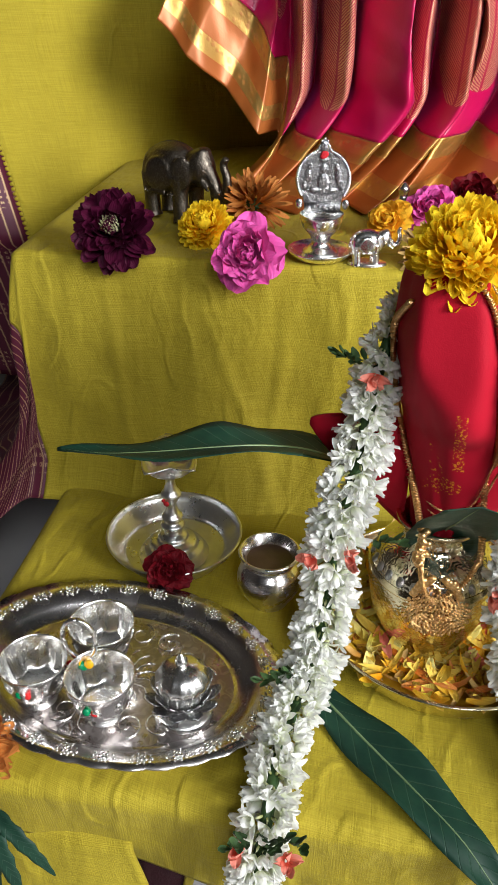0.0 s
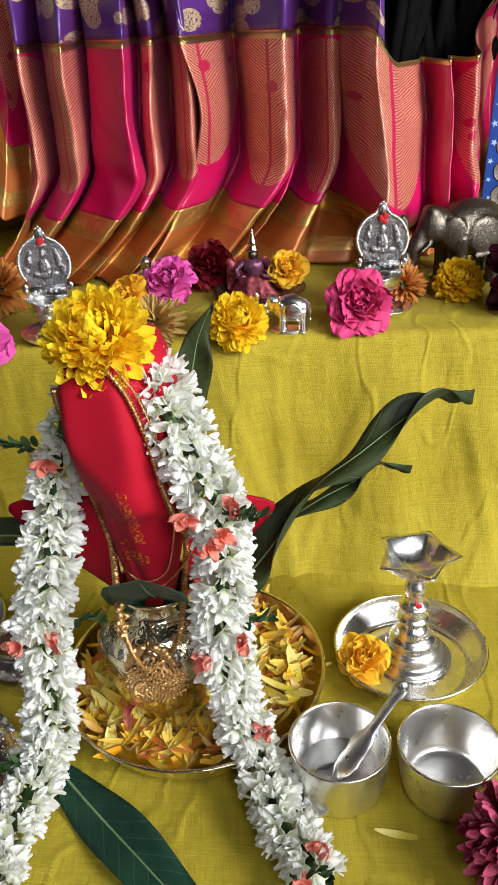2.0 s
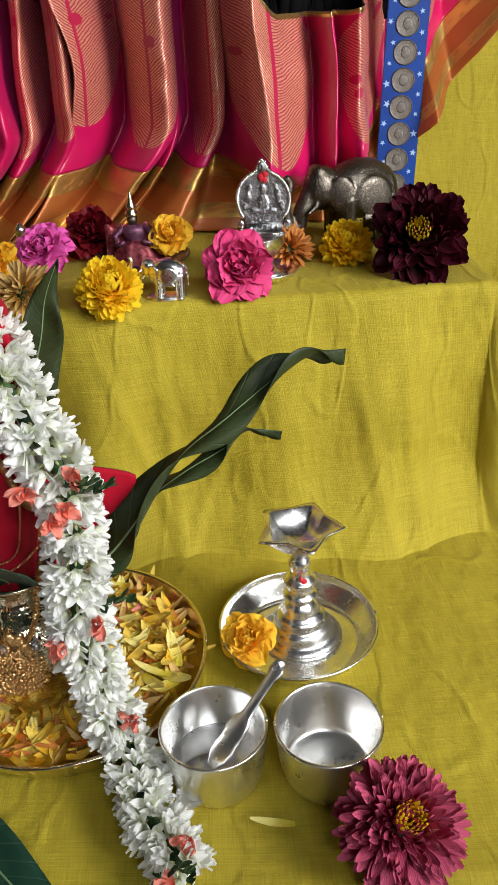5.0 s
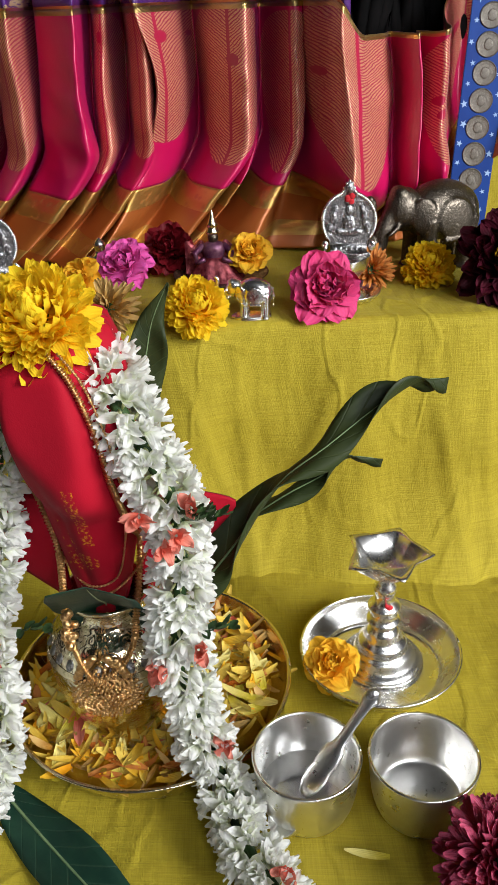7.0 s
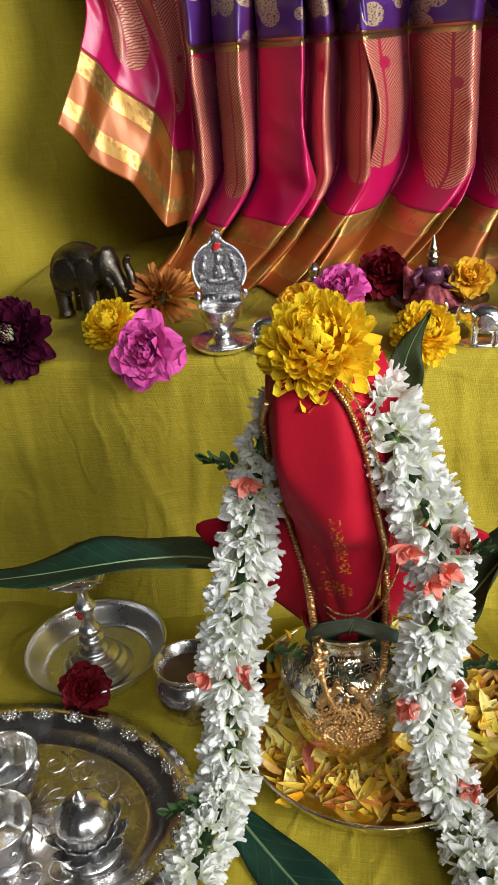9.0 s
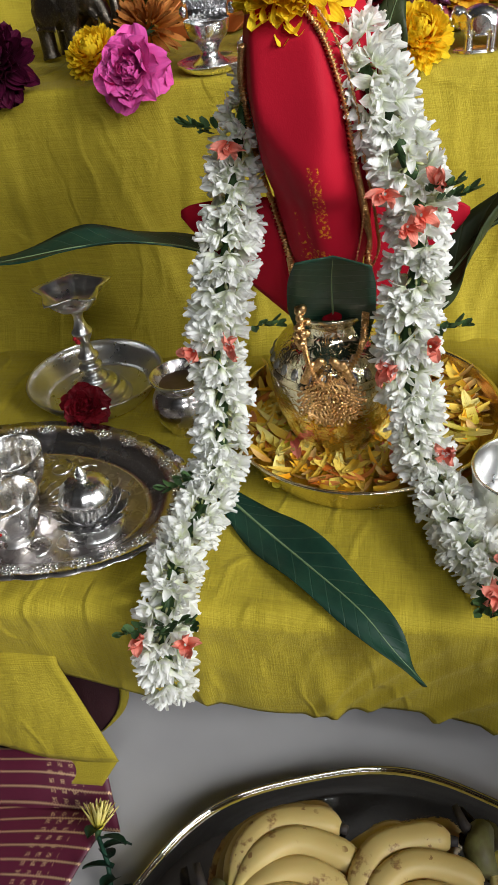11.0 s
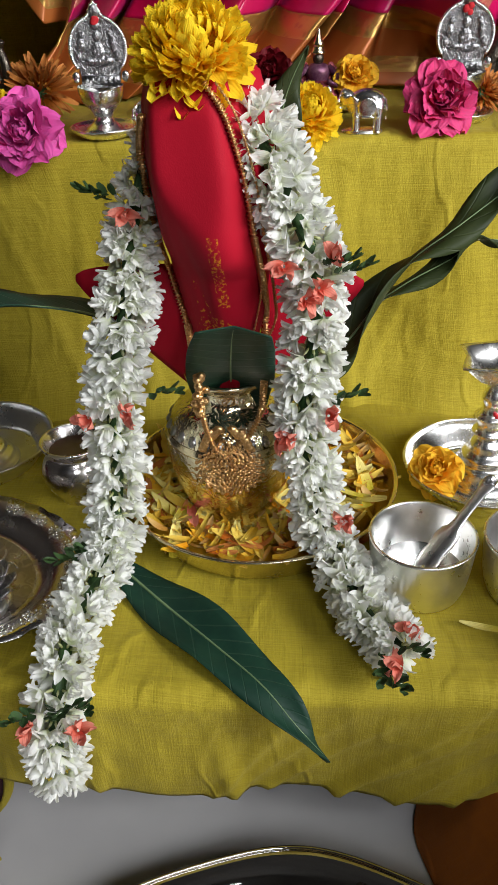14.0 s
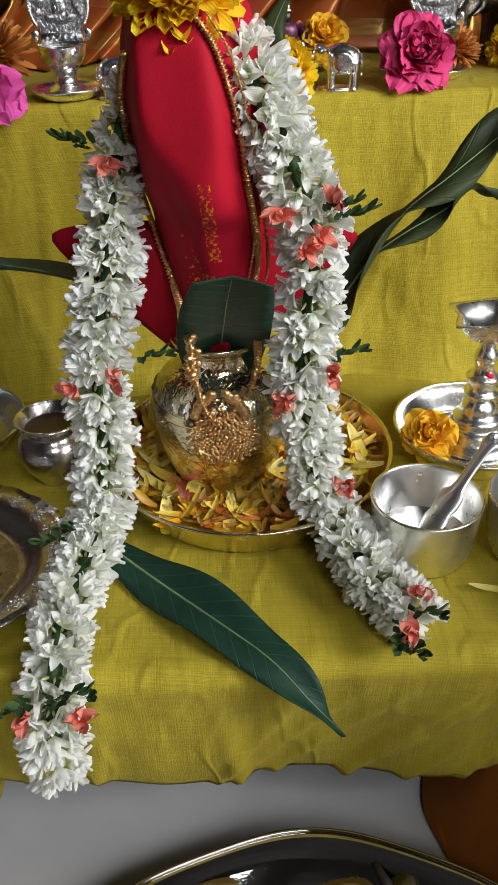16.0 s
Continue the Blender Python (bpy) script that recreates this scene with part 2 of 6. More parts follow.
def leaf_mat(name, a, b, vein):
    n = Nodes(name)
    u = n.xyz(n.coord("UV"))
    d = n.m("ABSOLUTE", n.m("SUBTRACT", u[0], 0.5))
    side = n.m("ABSOLUTE", n.m("SUBTRACT", n.m("FRACT", n.m("SUBTRACT", n.m("MULTIPLY", u[1], 15.0), n.m("MULTIPLY", d, 3.4))), 0.5))
    line = n.m("MULTIPLY", n.m("SUBTRACT", 1.0, n.step(side, 0.0, 0.07)), 0.30)
    f = n.noise(45.0, 4.0)
    c = n.mix(n.step(f, 0.3, 0.7), a, b)
    n.bump(n.m("ADD", n.m("MULTIPLY", line, -2.0), n.m("MULTIPLY", f, 1.2)), 0.0009, 0.6)
    return n.set(color=n.mix(line, c, vein), rough=n.m("ADD", 0.48, n.m("MULTIPLY", f, 0.15)), spec=0.28)


LEAF = leaf_mat("mango_leaf", (0.006, 0.030, 0.018), (0.010, 0.044, 0.024), (0.06, 0.12, 0.07))
LEAF_O = leaf_mat("olive_leaf", (0.018, 0.028, 0.007), (0.03, 0.042, 0.010), (0.07, 0.09, 0.03))
SPRIG = leaf_mat("sprig_leaf", (0.02, 0.05, 0.014), (0.05, 0.10, 0.03), (0.08, 0.14, 0.05))


def red_cloth_mat():
    n = Nodes("red_cotton")
    p = n.coord()
    x, y, z = n.xyz(p)
    weave = n.noise(1.0, 2.0, n.scaled(p, (900, 900, 900)))
    big = n.noise(14.0, 4.0)
    c = n.mix(big, (0.33, 0.003, 0.014), (0.43, 0.006, 0.022))
    # a rubbed turmeric streak down the front and two blots beneath it
    streak = n.m("MULTIPLY", n.m("LESS_THAN", n.m("ABSOLUTE", n.m("SUBTRACT", x, n.m("ADD", 0.072, n.m("MULTIPLY", n.m("SUBTRACT", z, 0.48), -0.10)))), 0.0042), n.m("LESS_THAN", n.m("ABSOLUTE", n.m("SUBTRACT", z, 0.480)), 0.028))
    blot = n.m("LESS_THAN", n.m("ADD", n.m("POWER", n.m("DIVIDE", n.m("SUBTRACT", x, 0.069), 0.011), 2.0), n.m("POWER", n.m("DIVIDE", n.m("SUBTRACT", z, 0.434), 0.008), 2.0)), 1.0)
    drip = n.m("MULTIPLY", n.m("LESS_THAN", n.m("ABSOLUTE", n.m("SUBTRACT", x, 0.059)), 0.006), n.m("LESS_THAN", n.m("ABSOLUTE", n.m("SUBTRACT", z, 0.445)), 0.025))
    powder = n.step(n.noise(420.0, 4.0), 0.50, 0.64)
    thin = n.step(n.noise(300.0, 4.0), 0.60, 0.68)
    f = n.m("MULTIPLY", n.m("MAXIMUM", n.m("MULTIPLY", n.m("MAXIMUM", streak, blot), powder), n.m("MULTIPLY", drip, thin)), n.m("LESS_THAN", y, 0.54))
    n.bump(n.m("ADD", n.m("MULTIPLY", weave, 0.2), n.m("MULTIPLY", big, 2.0)), 0.002, 0.4)
    return n.set(color=n.mix(n.m("MULTIPLY", f, 0.85), c, (0.68, 0.26, 0.01)), rough=0.68, sheen=0.02, spec=0.14)


REDCLOTH = red_cloth_mat()


def banana_mat():
    n = Nodes("banana_skin")
    u = n.xyz(n.coord("UV"))
    spots = n.m("MULTIPLY", n.m("LESS_THAN", n.m("ADD", n.voronoi(95.0), n.m("MULTIPLY", n.noise(300.0, 2.0), 0.3)), 0.38), n.step(n.noise(38.0, 3.0), 0.52, 0.60))
    bruise = n.step(n.noise(26.0, 5.0, None, 0.7), 0.59, 0.66)
    c = n.mix(n.noise(18.0, 4.0), (0.46, 0.325, 0.10), (0.58, 0.44, 0.18))
    c = n.mix(n.step(u[1], 0.22, 0.0), c, (0.50, 0.42, 0.10))
    c = n.mix(n.m("MULTIPLY", n.m("MAXIMUM", spots, bruise), 0.75), c, (0.16, 0.06, 0.02))
    n.bump(n.noise(70.0, 3.0), 0.0006, 0.5)
    return n.set(color=c, rough=0.5, sss=0.05, spec=0.4)


def plain(name, a, b, rough, scale=30.0, bump=0.0004, **kw):
    n = Nodes(name)
    f = n.noise(scale, 4.0)
    n.bump(n.noise(scale * 6, 3.0), bump, 0.5)
    return n.set(color=n.mix(n.step(f, 0.3, 0.7), a, b), rough=rough, **kw)


BANANA = banana_mat()
STUB = plain("banana_stub", (0.10, 0.085, 0.03), (0.17, 0.17, 0.06), 0.6, 60.0)
TIP = plain("banana_tip", (0.012, 0.009, 0.010), (0.04, 0.028, 0.022), 0.7, 90.0)
FLOOR = plain("grey_vitrified_tile", (0.40, 0.385, 0.38), (0.49, 0.475, 0.465), 0.18, 4.0, 0.0001)
# wall and ceiling colours kept near black to cut the room's bounced light
WALL = plain("low_bounce_wall", (0.05, 0.042, 0.036), (0.07, 0.06, 0.05), 0.85, 3.0, 0.0006)
CEIL = plain("low_bounce_ceiling", (0.045, 0.043, 0.040), (0.06, 0.058, 0.055), 0.9, 3.0)
BLACK = plain("black_hair", (0.003, 0.003, 0.003), (0.006, 0.005, 0.005), 0.85, 60.0, spec=0.08)
BOARD = plain("stool_wood", (0.14, 0.08, 0.04), (0.22, 0.13, 0.07), 0.6, 12.0)
BLUE = plain("blue_card", (0.003, 0.035, 0.22), (0.004, 0.05, 0.28), 0.4, 20.0)
STAR = plain("pale_star", (0.30, 0.45, 0.72), (0.36, 0.52, 0.80), 0.4)
KUMKUM = plain("red_paste", (0.42, 0.006, 0.012), (0.55, 0.012, 0.02), 0.8, 200.0)
DARKFILL = plain("brown_liquid", (0.055, 0.028, 0.014), (0.09, 0.05, 0.03), 0.3, 30.0)
MILK = plain("clear_water", (0.95, 0.96, 0.95), (0.97, 0.98, 0.97), 0.02, 30.0, 0.00005, trans=1.0)
ORANGE = cloth_mat("orange_cloth", (0.34, 0.10, 0.010), (0.24, 0.065, 0.008))
ENAMEL_G = plain("green_enamel", (0.0, 0.16, 0.05), (0.0, 0.22, 0.08), 0.2)
ENAMEL_R = plain("red_enamel", (0.45, 0.01, 0.01), (0.55, 0.03, 0.03), 0.2)
ENAMEL_Y = plain("yellow_enamel", (0.6, 0.3, 0.0), (0.7, 0.4, 0.02), 0.2)
PURPLE = plain("purple_foil", (0.09, 0.012, 0.06), (0.22, 0.10, 0.14), 0.3, 160.0, 0.0008, metal=0.5)
FOIL_R = plain("red_foil", (0.10, 0.006, 0.015), (0.30, 0.06, 0.07), 0.28, 190.0, 0.0009, metal=0.6)
LACQUER = plain("dark_lacquer", (0.03, 0.016, 0.012), (0.06, 0.03, 0.02), 0.25, 40.0)
MIDRIB = plain("midrib", (0.13, 0.20, 0.09), (0.18, 0.26, 0.12), 0.5)
WOOD = plain("window_wood", (0.30, 0.18, 0.09), (0.40, 0.25, 0.13), 0.5, 10.0)


# ---- building helpers ----
def smooth_step(x, lo, hi):
    f = max(0.0, min(1.0, (x - lo) / (hi - lo)))
    return f * f * (3 - 2 * f)


def link(name, bm, mats, parent=None, label="", smooth=True, category="", group="", kind=""):
    me = bpy.data.meshes.new(name)
    bm.to_mesh(me)
    bm.free()
    for mt in mats if isinstance(mats, (list, tuple)) else (mats,):
        me.materials.append(mt)
    if smooth:
        me.polygons.foreach_set("use_smooth", [True] * len(me.polygons))
    ob = new(name, me)
    ob.parent = parent
    return tagged(ob, label, category, group, kind)


def part(name, bm, material, parent, label="", smooth=True):
    return link(name, bm, material, parent, label, smooth)


def thing(name, m, label, category, group=""):
    ob = new(name)
    ob.empty_display_size = 0.02
    ob.matrix_world = m
    return tagged(ob, label, category, group)


def again(name, ob, m, parent):
    """Another piece on the mesh of ob."""
    o = new(name, ob.data)
    o.parent = parent
    o.matrix_basis = m
    return o


def grid(fn, nu, nv, uvfn=None, bm=None, mat=0):
    """A sheet from fn(u, v), u and v from 0 to 1."""
    bm = bm or bmesh.new()
    lay = bm.loops.layers.uv.verify()
    vs = [[bm.verts.new(fn(i / nu, j / nv)) for j in range(nv + 1)] for i in range(nu + 1)]
    for i in range(nu):
        for j in range(nv):
            f = bm.faces.new((vs[i][j], vs[i + 1][j], vs[i + 1][j + 1], vs[i][j + 1]))
            f.material_index = mat
            for l, (a, b) in zip(f.loops, ((i, j), (i + 1, j), (i + 1, j + 1), (i, j + 1))):
                l[lay].uv = uvfn(a / nu, b / nv) if uvfn else (a / nu, b / nv)
    return bm


def thicken(ob, t):
    mod = ob.modifiers.new("thickness", "SOLIDIFY")
    mod.thickness, mod.offset = t, -1
    return ob


def fused(ob, voxel):
    """Melts overlapping lumps into one skin."""
    mod = ob.modifiers.new("fuse", "REMESH")
    mod.mode, mod.voxel_size, mod.use_smooth_shade = "VOXEL", voxel, True
    return ob


def lathe(profile, seg=48, bm=None, sx=1.0, sy=1.0, wave=None, m=None):
    """Turns (radius, height) pairs about z. wave(angle, radius, height) gives a new radius and height."""
    bm = bm or bmesh.new()
    m = m or Matrix.Identity(4)
    rings = []
    for r, z in profile:
        ring = []
        for k in range(seg):
            a = 2 * math.pi * k / seg
            rr, zz = wave(a, r, z) if wave else (r, z)
            ring.append(bm.verts.new(m @ Vector((rr * sx * math.cos(a), rr * sy * math.sin(a), zz))))
        rings.append(ring)
    for p, q in zip(rings, rings[1:]):
        for k in range(seg):
            bm.faces.new((p[k], p[(k + 1) % seg], q[(k + 1) % seg], q[k]))
    for ring, flip in ((rings[0], True), (rings[-1], False)):
        if profile[0 if flip else -1][0] < 0.0006:
            bmesh.ops.pointmerge(bm, verts=ring, merge_co=sum((v.co for v in ring), Vector()) / seg)
    return bm


def rounded(pts, n=4):
    """A smooth line through points (Catmull-Rom)."""
    out = []
    P = [Vector(p) for p in pts]
    P = [2 * P[0] - P[1]] + P + [2 * P[-1] - P[-2]]
    for i in range(1, len(P) - 2):
        a, b, c, d = P[i - 1:i + 3]
        for k in range(n):
            t = k / n
            out.append(0.5 * (2 * b + (c - a) * t + (2 * a - 5 * b + 4 * c - d) * t * t + (3 * b - a - 3 * c + d) * t ** 3))
    return out + [P[-2]]


def smooth_profile(pts, n=4):
    return [(max(p.x, 0.0), p.y) for p in rounded([(a, b, 0) for a, b in pts], n)]


def tube(pts, radius, seg=8, bm=None, flat=1.0, up=(0, 0, 1), mat=0):
    """A tube along points; radius is a number or a function of the way along."""
    bm = bm or bmesh.new()
    lay = bm.loops.layers.uv.verify()
    pts = [Vector(p) for p in pts]
    rings = []
    for i, p in enumerate(pts):
        t = (pts[min(i + 1, len(pts) - 1)] - pts[max(i - 1, 0)]).normalized()
        side = t.cross(Vector(up))
        side = side.normalized() if side.length > 1e-4 else t.orthogonal().normalized()
        nrm = side.cross(t)
        f = i / (len(pts) - 1)
        r = radius(f) if callable(radius) else radius
        rings.append([bm.verts.new(p + side * r * math.cos(2 * math.pi * k / seg) + nrm * r * flat * math.sin(2 * math.pi * k / seg)) for k in range(seg)])
    n = len(rings) - 1
    for i, (p, q) in enumerate(zip(rings, rings[1:])):
        for k in range(seg):
            f = bm.faces.new((p[k], p[(k + 1) % seg], q[(k + 1) % seg], q[k]))
            f.material_index = mat
            for l, (a, b) in zip(f.loops, ((k, i), (k + 1, i), (k + 1, i + 1), (k, i + 1))):
                l[lay].uv = (a / seg, b / n)
    for r, s in ((rings[0], -1), (rings[-1], 1)):
        f = bm.faces.new(r[::s])
        f.material_index = mat
    return bm


def blob(bm, m, seg=14):
    bmesh.ops.create_uvsphere(bm, u_segments=seg, v_segments=max(6, seg * 2 // 3), radius=1.0, matrix=m)


def ell(x, y, z, a, b, c, rx=0, ry=0, rz=0):
    return pose(x, y, z, rx, ry, rz) @ Matrix.Diagonal((a, b, c, 1))


def box_bm(x0, x1, y0, y1, z0, z1, bevel=0.0, bm=None):
    bm = bm or bmesh.new()
    g = bmesh.ops.create_cube(bm, size=1.0, matrix=Matrix.Translation(((x0 + x1) / 2, (y0 + y1) / 2, (z0 + z1) / 2)) @ Matrix.Diagonal((x1 - x0, y1 - y0, z1 - z0, 1)))
    if bevel:
        bmesh.ops.bevel(bm, geom=[e for e in bm.edges if e.verts[0] in set(g["verts"])], offset=bevel, segments=2, affect="EDGES")
    return bm


# ---- room ----
tagged(link("floor", box_bm(-3.4, 2.2, -3.1, 2.6, -0.1, 0.0), FLOOR, smooth=False), "pale grey polished tile floor", "floor", kind="structure")
tagged(link("ceiling", box_bm(-3.4, 2.2, -3.1, 2.6, 4.2, 4.3), CEIL, smooth=False), "plain ceiling, coloured near black to cut bounced light", "ceiling", kind="structure")
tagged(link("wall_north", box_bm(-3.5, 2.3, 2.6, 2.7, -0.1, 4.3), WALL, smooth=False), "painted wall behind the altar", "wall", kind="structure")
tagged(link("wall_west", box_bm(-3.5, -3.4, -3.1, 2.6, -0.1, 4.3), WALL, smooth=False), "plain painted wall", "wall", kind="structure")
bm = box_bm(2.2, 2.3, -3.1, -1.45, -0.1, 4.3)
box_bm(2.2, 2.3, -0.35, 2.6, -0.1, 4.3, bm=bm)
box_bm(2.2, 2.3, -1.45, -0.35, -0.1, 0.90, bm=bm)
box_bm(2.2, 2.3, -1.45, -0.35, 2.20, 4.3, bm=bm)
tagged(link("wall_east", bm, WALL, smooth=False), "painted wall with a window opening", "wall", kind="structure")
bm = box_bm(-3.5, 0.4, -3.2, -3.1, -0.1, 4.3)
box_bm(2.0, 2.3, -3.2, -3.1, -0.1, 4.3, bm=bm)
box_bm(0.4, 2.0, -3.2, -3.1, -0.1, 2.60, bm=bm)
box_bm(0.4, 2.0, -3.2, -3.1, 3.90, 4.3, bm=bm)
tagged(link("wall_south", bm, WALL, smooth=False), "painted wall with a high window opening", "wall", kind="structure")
for name, m, w, h in (("window_1", pose(1.2, -3.15, 3.25, 0, 0, 90), 0.78, 0.63), ("window_2", pose(2.25, -0.90, 1.55), 0.53, 0.63)):
    win = tagged(thing(name, m, "wooden window frame standing open to daylight", "window"), kind="structure")
    for a in (-w, 0.0, w):
        part("frame_bar", box_bm(-0.02, 0.02, a - 0.018, a + 0.018, 0.018 - h, h - 0.018, 0.004), WOOD, win, smooth=False)
    for a in (-h, h):
        part("frame_rail", box_bm(-0.018, 0.018, -w - 0.018, w + 0.018, a - 0.018, a + 0.018, 0.004), WOOD, win, smooth=False)


# ---- altar: low table, riser and their cloths ----
TZ, SZ, RISER_END = 0.225, 0.497, 0.530
tbl = thing("low_table", pose(0.13, 0.58, 0), "low wooden table hidden under a yellow cloth", "table")
part("tabletop", box_bm(-0.46, 0.455, -0.190, 0.195, 0.19, TZ - 0.006, 0.004), BOARD, tbl, smooth=False)
leg = part("leg", box_bm(-0.02, 0.02, -0.02, 0.02, 0.0, 0.19, 0.003), BOARD, tbl, smooth=False)
leg.matrix_basis = pose(-0.42, -0.15, 0)
for lx, ly in ((0.42, -0.15), (-0.42, 0.15), (0.42, 0.15)):
    again("leg", leg, pose(lx, ly, 0), tbl)
rs = thing("riser_box", pose(0.09, 1.1, 0), "wooden riser box under the yellow shelf cloth", "box")
part("body", box_bm(-0.44, 0.38, -0.25, 0.25, 0.0, SZ - 0.010, 0.004), BOARD, rs, smooth=False)


CREASES = ((-0.62, 0.3), (-0.72, -0.15), (-0.55, 0.05), (-0.93, 0.4), (-0.81, -0.1), (-0.30, 0.1), (-0.42, -0.4), (-0.15, 0.2), (-0.22, 0.6), (-0.36, 0.2), (-1.02, 0.1))


TABLE_CREASES = ((-0.44, 0.2), (-0.36, -0.1), (-0.285, 0.15), (-0.20, -0.55), (-0.155, -0.75), (-0.115, -0.8), (-0.07, -0.7), (-0.035, -0.9), (0.0, -0.8), (0.045, -0.75), (0.09, -0.7), (0.13, -0.8))


def draped(x0, x1, y0, y1, z, r, folds, wrinkle, flare=0.0, foot=0.0, creases=CREASES, sharp=0.0032):
    """A cloth laid over a box: returns the place of the cloth point (u, v) in flat cloth metres. Past the box's edge it bends over and hangs."""
    def at(u, v):
        cx, cy = min(max(u, x0), x1), min(max(v, y0), y1)
        dx, dy = u - cx, v - cy
        d = math.hypot(dx, dy)
        n = noise.noise(Vector((u * 6, v * 6, z * 9))) * wrinkle + noise.noise(Vector((u * 17, v * 17, 3.1))) * wrinkle * 0.35
        if d < 1e-6:
            e = min(u - x0, x1 - u, v - y0)
            return Vector((u, v, z + 0.35 * n * min(1, max(e, 0) / 0.05)))
        nx, ny = dx / d, dy / d
        arc = r * math.pi / 2
        if d < arc:
            a = d / r
            out, drop = r * math.sin(a), r * (1 - math.cos(a))
        else:
            out, drop = r + flare * (d - arc), r + (d - arc) * math.sqrt(1 - flare * flare)
        s = cx - cy * 0.9 + math.atan2(nx, -ny) * 0.12
        w = min(1.0, d / 0.12)
        fold = folds * w * (math.sin(s * 31 + 2.2 * math.sin(s * 9)) * 0.6 + noise.noise(Vector((s * 14, drop * 2.5, 1.7))))
        # pressed creases, and the foot of the cloth running out on the table
        out += fold + n * w + foot * max(0.0, (drop - 0.17) / 0.10) ** 2.2
        for c0, slant in creases:
            e = abs(s - c0 - slant * drop)
            out += sharp * w * max(0.0, 1 - e / 0.011)
        return Vector((cx + nx * out, cy + ny * out, z - drop))
    return at


def sheet(name, at, u0, u1, v0, v1, nu, nv, mat, parent=None, hem=None, **kw):
    """v0 is the hem towards the room; hem(u) shifts it."""
    def fn(a, b):
        u = u0 + (u1 - u0) * a
        lo = v0 + (hem(u) if hem else 0)
        return at(u, lo + (v1 - lo) * b)
    bm = grid(fn, nu, nv, lambda a, b: (u0 + (u1 - u0) * a, v0 + (v1 - v0) * b))
    return thicken(link(name, bm, mat, parent, **kw), 0.0012)


table_at = draped(-0.335, 0.60, 0.375, 0.80, TZ, 0.013, 0.006, 0.009, -0.18, 0.0, TABLE_CREASES, 0.0055)


def table_hem(u):
    return 0.10 * max(0, min(1, (0.06 - u) / 0.36)) ** 1.2 - 0.02 * max(0, min(1, (u - 0.05) / 0.25)) + 0.010 * math.exp(-((u - 0.06) / 0.12) ** 2)


tc = thing("table_cloth", pose(0, 0, 0), "yellow linen cloth over the low table", "cloth")
sheet("cloth", table_at, -0.46, 0.72, 0.375 - 0.166, 0.80, 236, 120, YELLOW, tc, table_hem)

riser_at = draped(-0.385, RISER_END, 0.813, 1.40, SZ + 0.003, 0.008, 0.0125, 0.0135, 0.08, 0.035)
rc = thing("shelf_cloth", pose(0, 0, 0), "yellow linen cloth with a maroon border over the riser", "cloth")


def left_edge(v):
    return -0.50 + 0.13 * max(0.0, min(1.0, (0.86 - v) / 0.30))


def riser_sheet(name, ua, ub, mat, nu, label=""):
    def fn(a, b):
        v = 0.522 + (1.40 - 0.522) * b
        return riser_at(ua(v) + (ub(v) - ua(v)) * a, v)
    bm = grid(fn, nu, 172, lambda a, b: (ua(1) + (ub(1) - ua(1)) * a, 0.878 * b))
    thicken(part(name, bm, mat, rc, label), 0.0012)


riser_sheet("cloth", left_edge, lambda v: 0.74, YELLOW, 248)
riser_sheet("border", lambda v: left_edge(v) - 0.30, left_edge, MAROON, 60, "maroon woven border with gold checks")


def backdrop_at(u, v):
    n = noise.noise(Vector((u * 2.2, v * 1.3, 5))) * 0.03 + noise.noise(Vector((u * 7, v * 3, 8))) * 0.008
    p = Vector((u - 0.26 * (v - 0.42) * max(0.0, min(1.0, (-0.35 - u) / 0.25)), 1.42 + n - 0.10 * max(0, 0.52 - v) * (v > 0.3), v))
    # towards its left end the cloth is drawn into the room
    pull = 0.24 * smooth_step(u, -0.08, -0.80)
    mid = Vector((0.0, 0.0, 0.78))
    return mid + (p - mid) * (1 - pull)


bd = thing("backdrop_cloth", pose(0, 0, 0), "yellow cloth hung behind the altar with a maroon border", "cloth")
thicken(part("cloth", grid(lambda a, b: backdrop_at(-0.655 + 1.75 * a, 0.02 + 1.75 * b), 110, 90, lambda a, b: (1.75 * a, 1.75 * b)), YELLOW, bd), 0.0012)
thicken(part("border", grid(lambda a, b: backdrop_at(-0.95 + 0.2955 * a, 0.02 + 1.75 * b), 14, 90, lambda a, b: (0.15 * a, 1.75 * b)), MAROON, bd), 0.0012)
teeth = bmesh.new()
for k in range(110):
    p = backdrop_at(-0.655, 0.3 + k * 0.0085)
    blob(teeth, ell(p.x, p.y - 0.002, p.z, 0.004, 0.001, 0.0028), 6)
part("edge_stitch", teeth, YELLOW, bd)


# ---- saree ----
def hem_line(x):
    """Height and depth of the hem along the altar."""
    wing_z = 0.583 + 0.973 * max(0.0, -0.157 - x)
    f = smooth_step(x, -0.135, -0.110)
    z = wing_z + (0.503 - wing_z) * f
    y = 1.075 + (1.035 + 0.02 * math.sin(x * 8) - 1.075) * f
    if x > 0.42:
        z += 0.20 * (x - 0.42) + 0.9 * max(0.0, x - 0.45)
        y += 0.20 * (x - 0.42)
    return z, y


# valleys of the pleats, then where each one's crest lies and how far it stands out
PLEATS = [-0.40, -0.27, -0.205, -0.128, -0.098, -0.048, 0.012, 0.052, 0.088, 0.150, 0.205, 0.235, 0.272, 0.378, 0.408, 0.50, 0.58, 0.69]
CREST = [0.5, 0.4, 0.55, 0.75, 0.80, 0.86, 0.62, 0.84, 0.30, 0.90, 0.55, 0.78, 0.34, 0.6, 0.45, 0.5, 0.5]
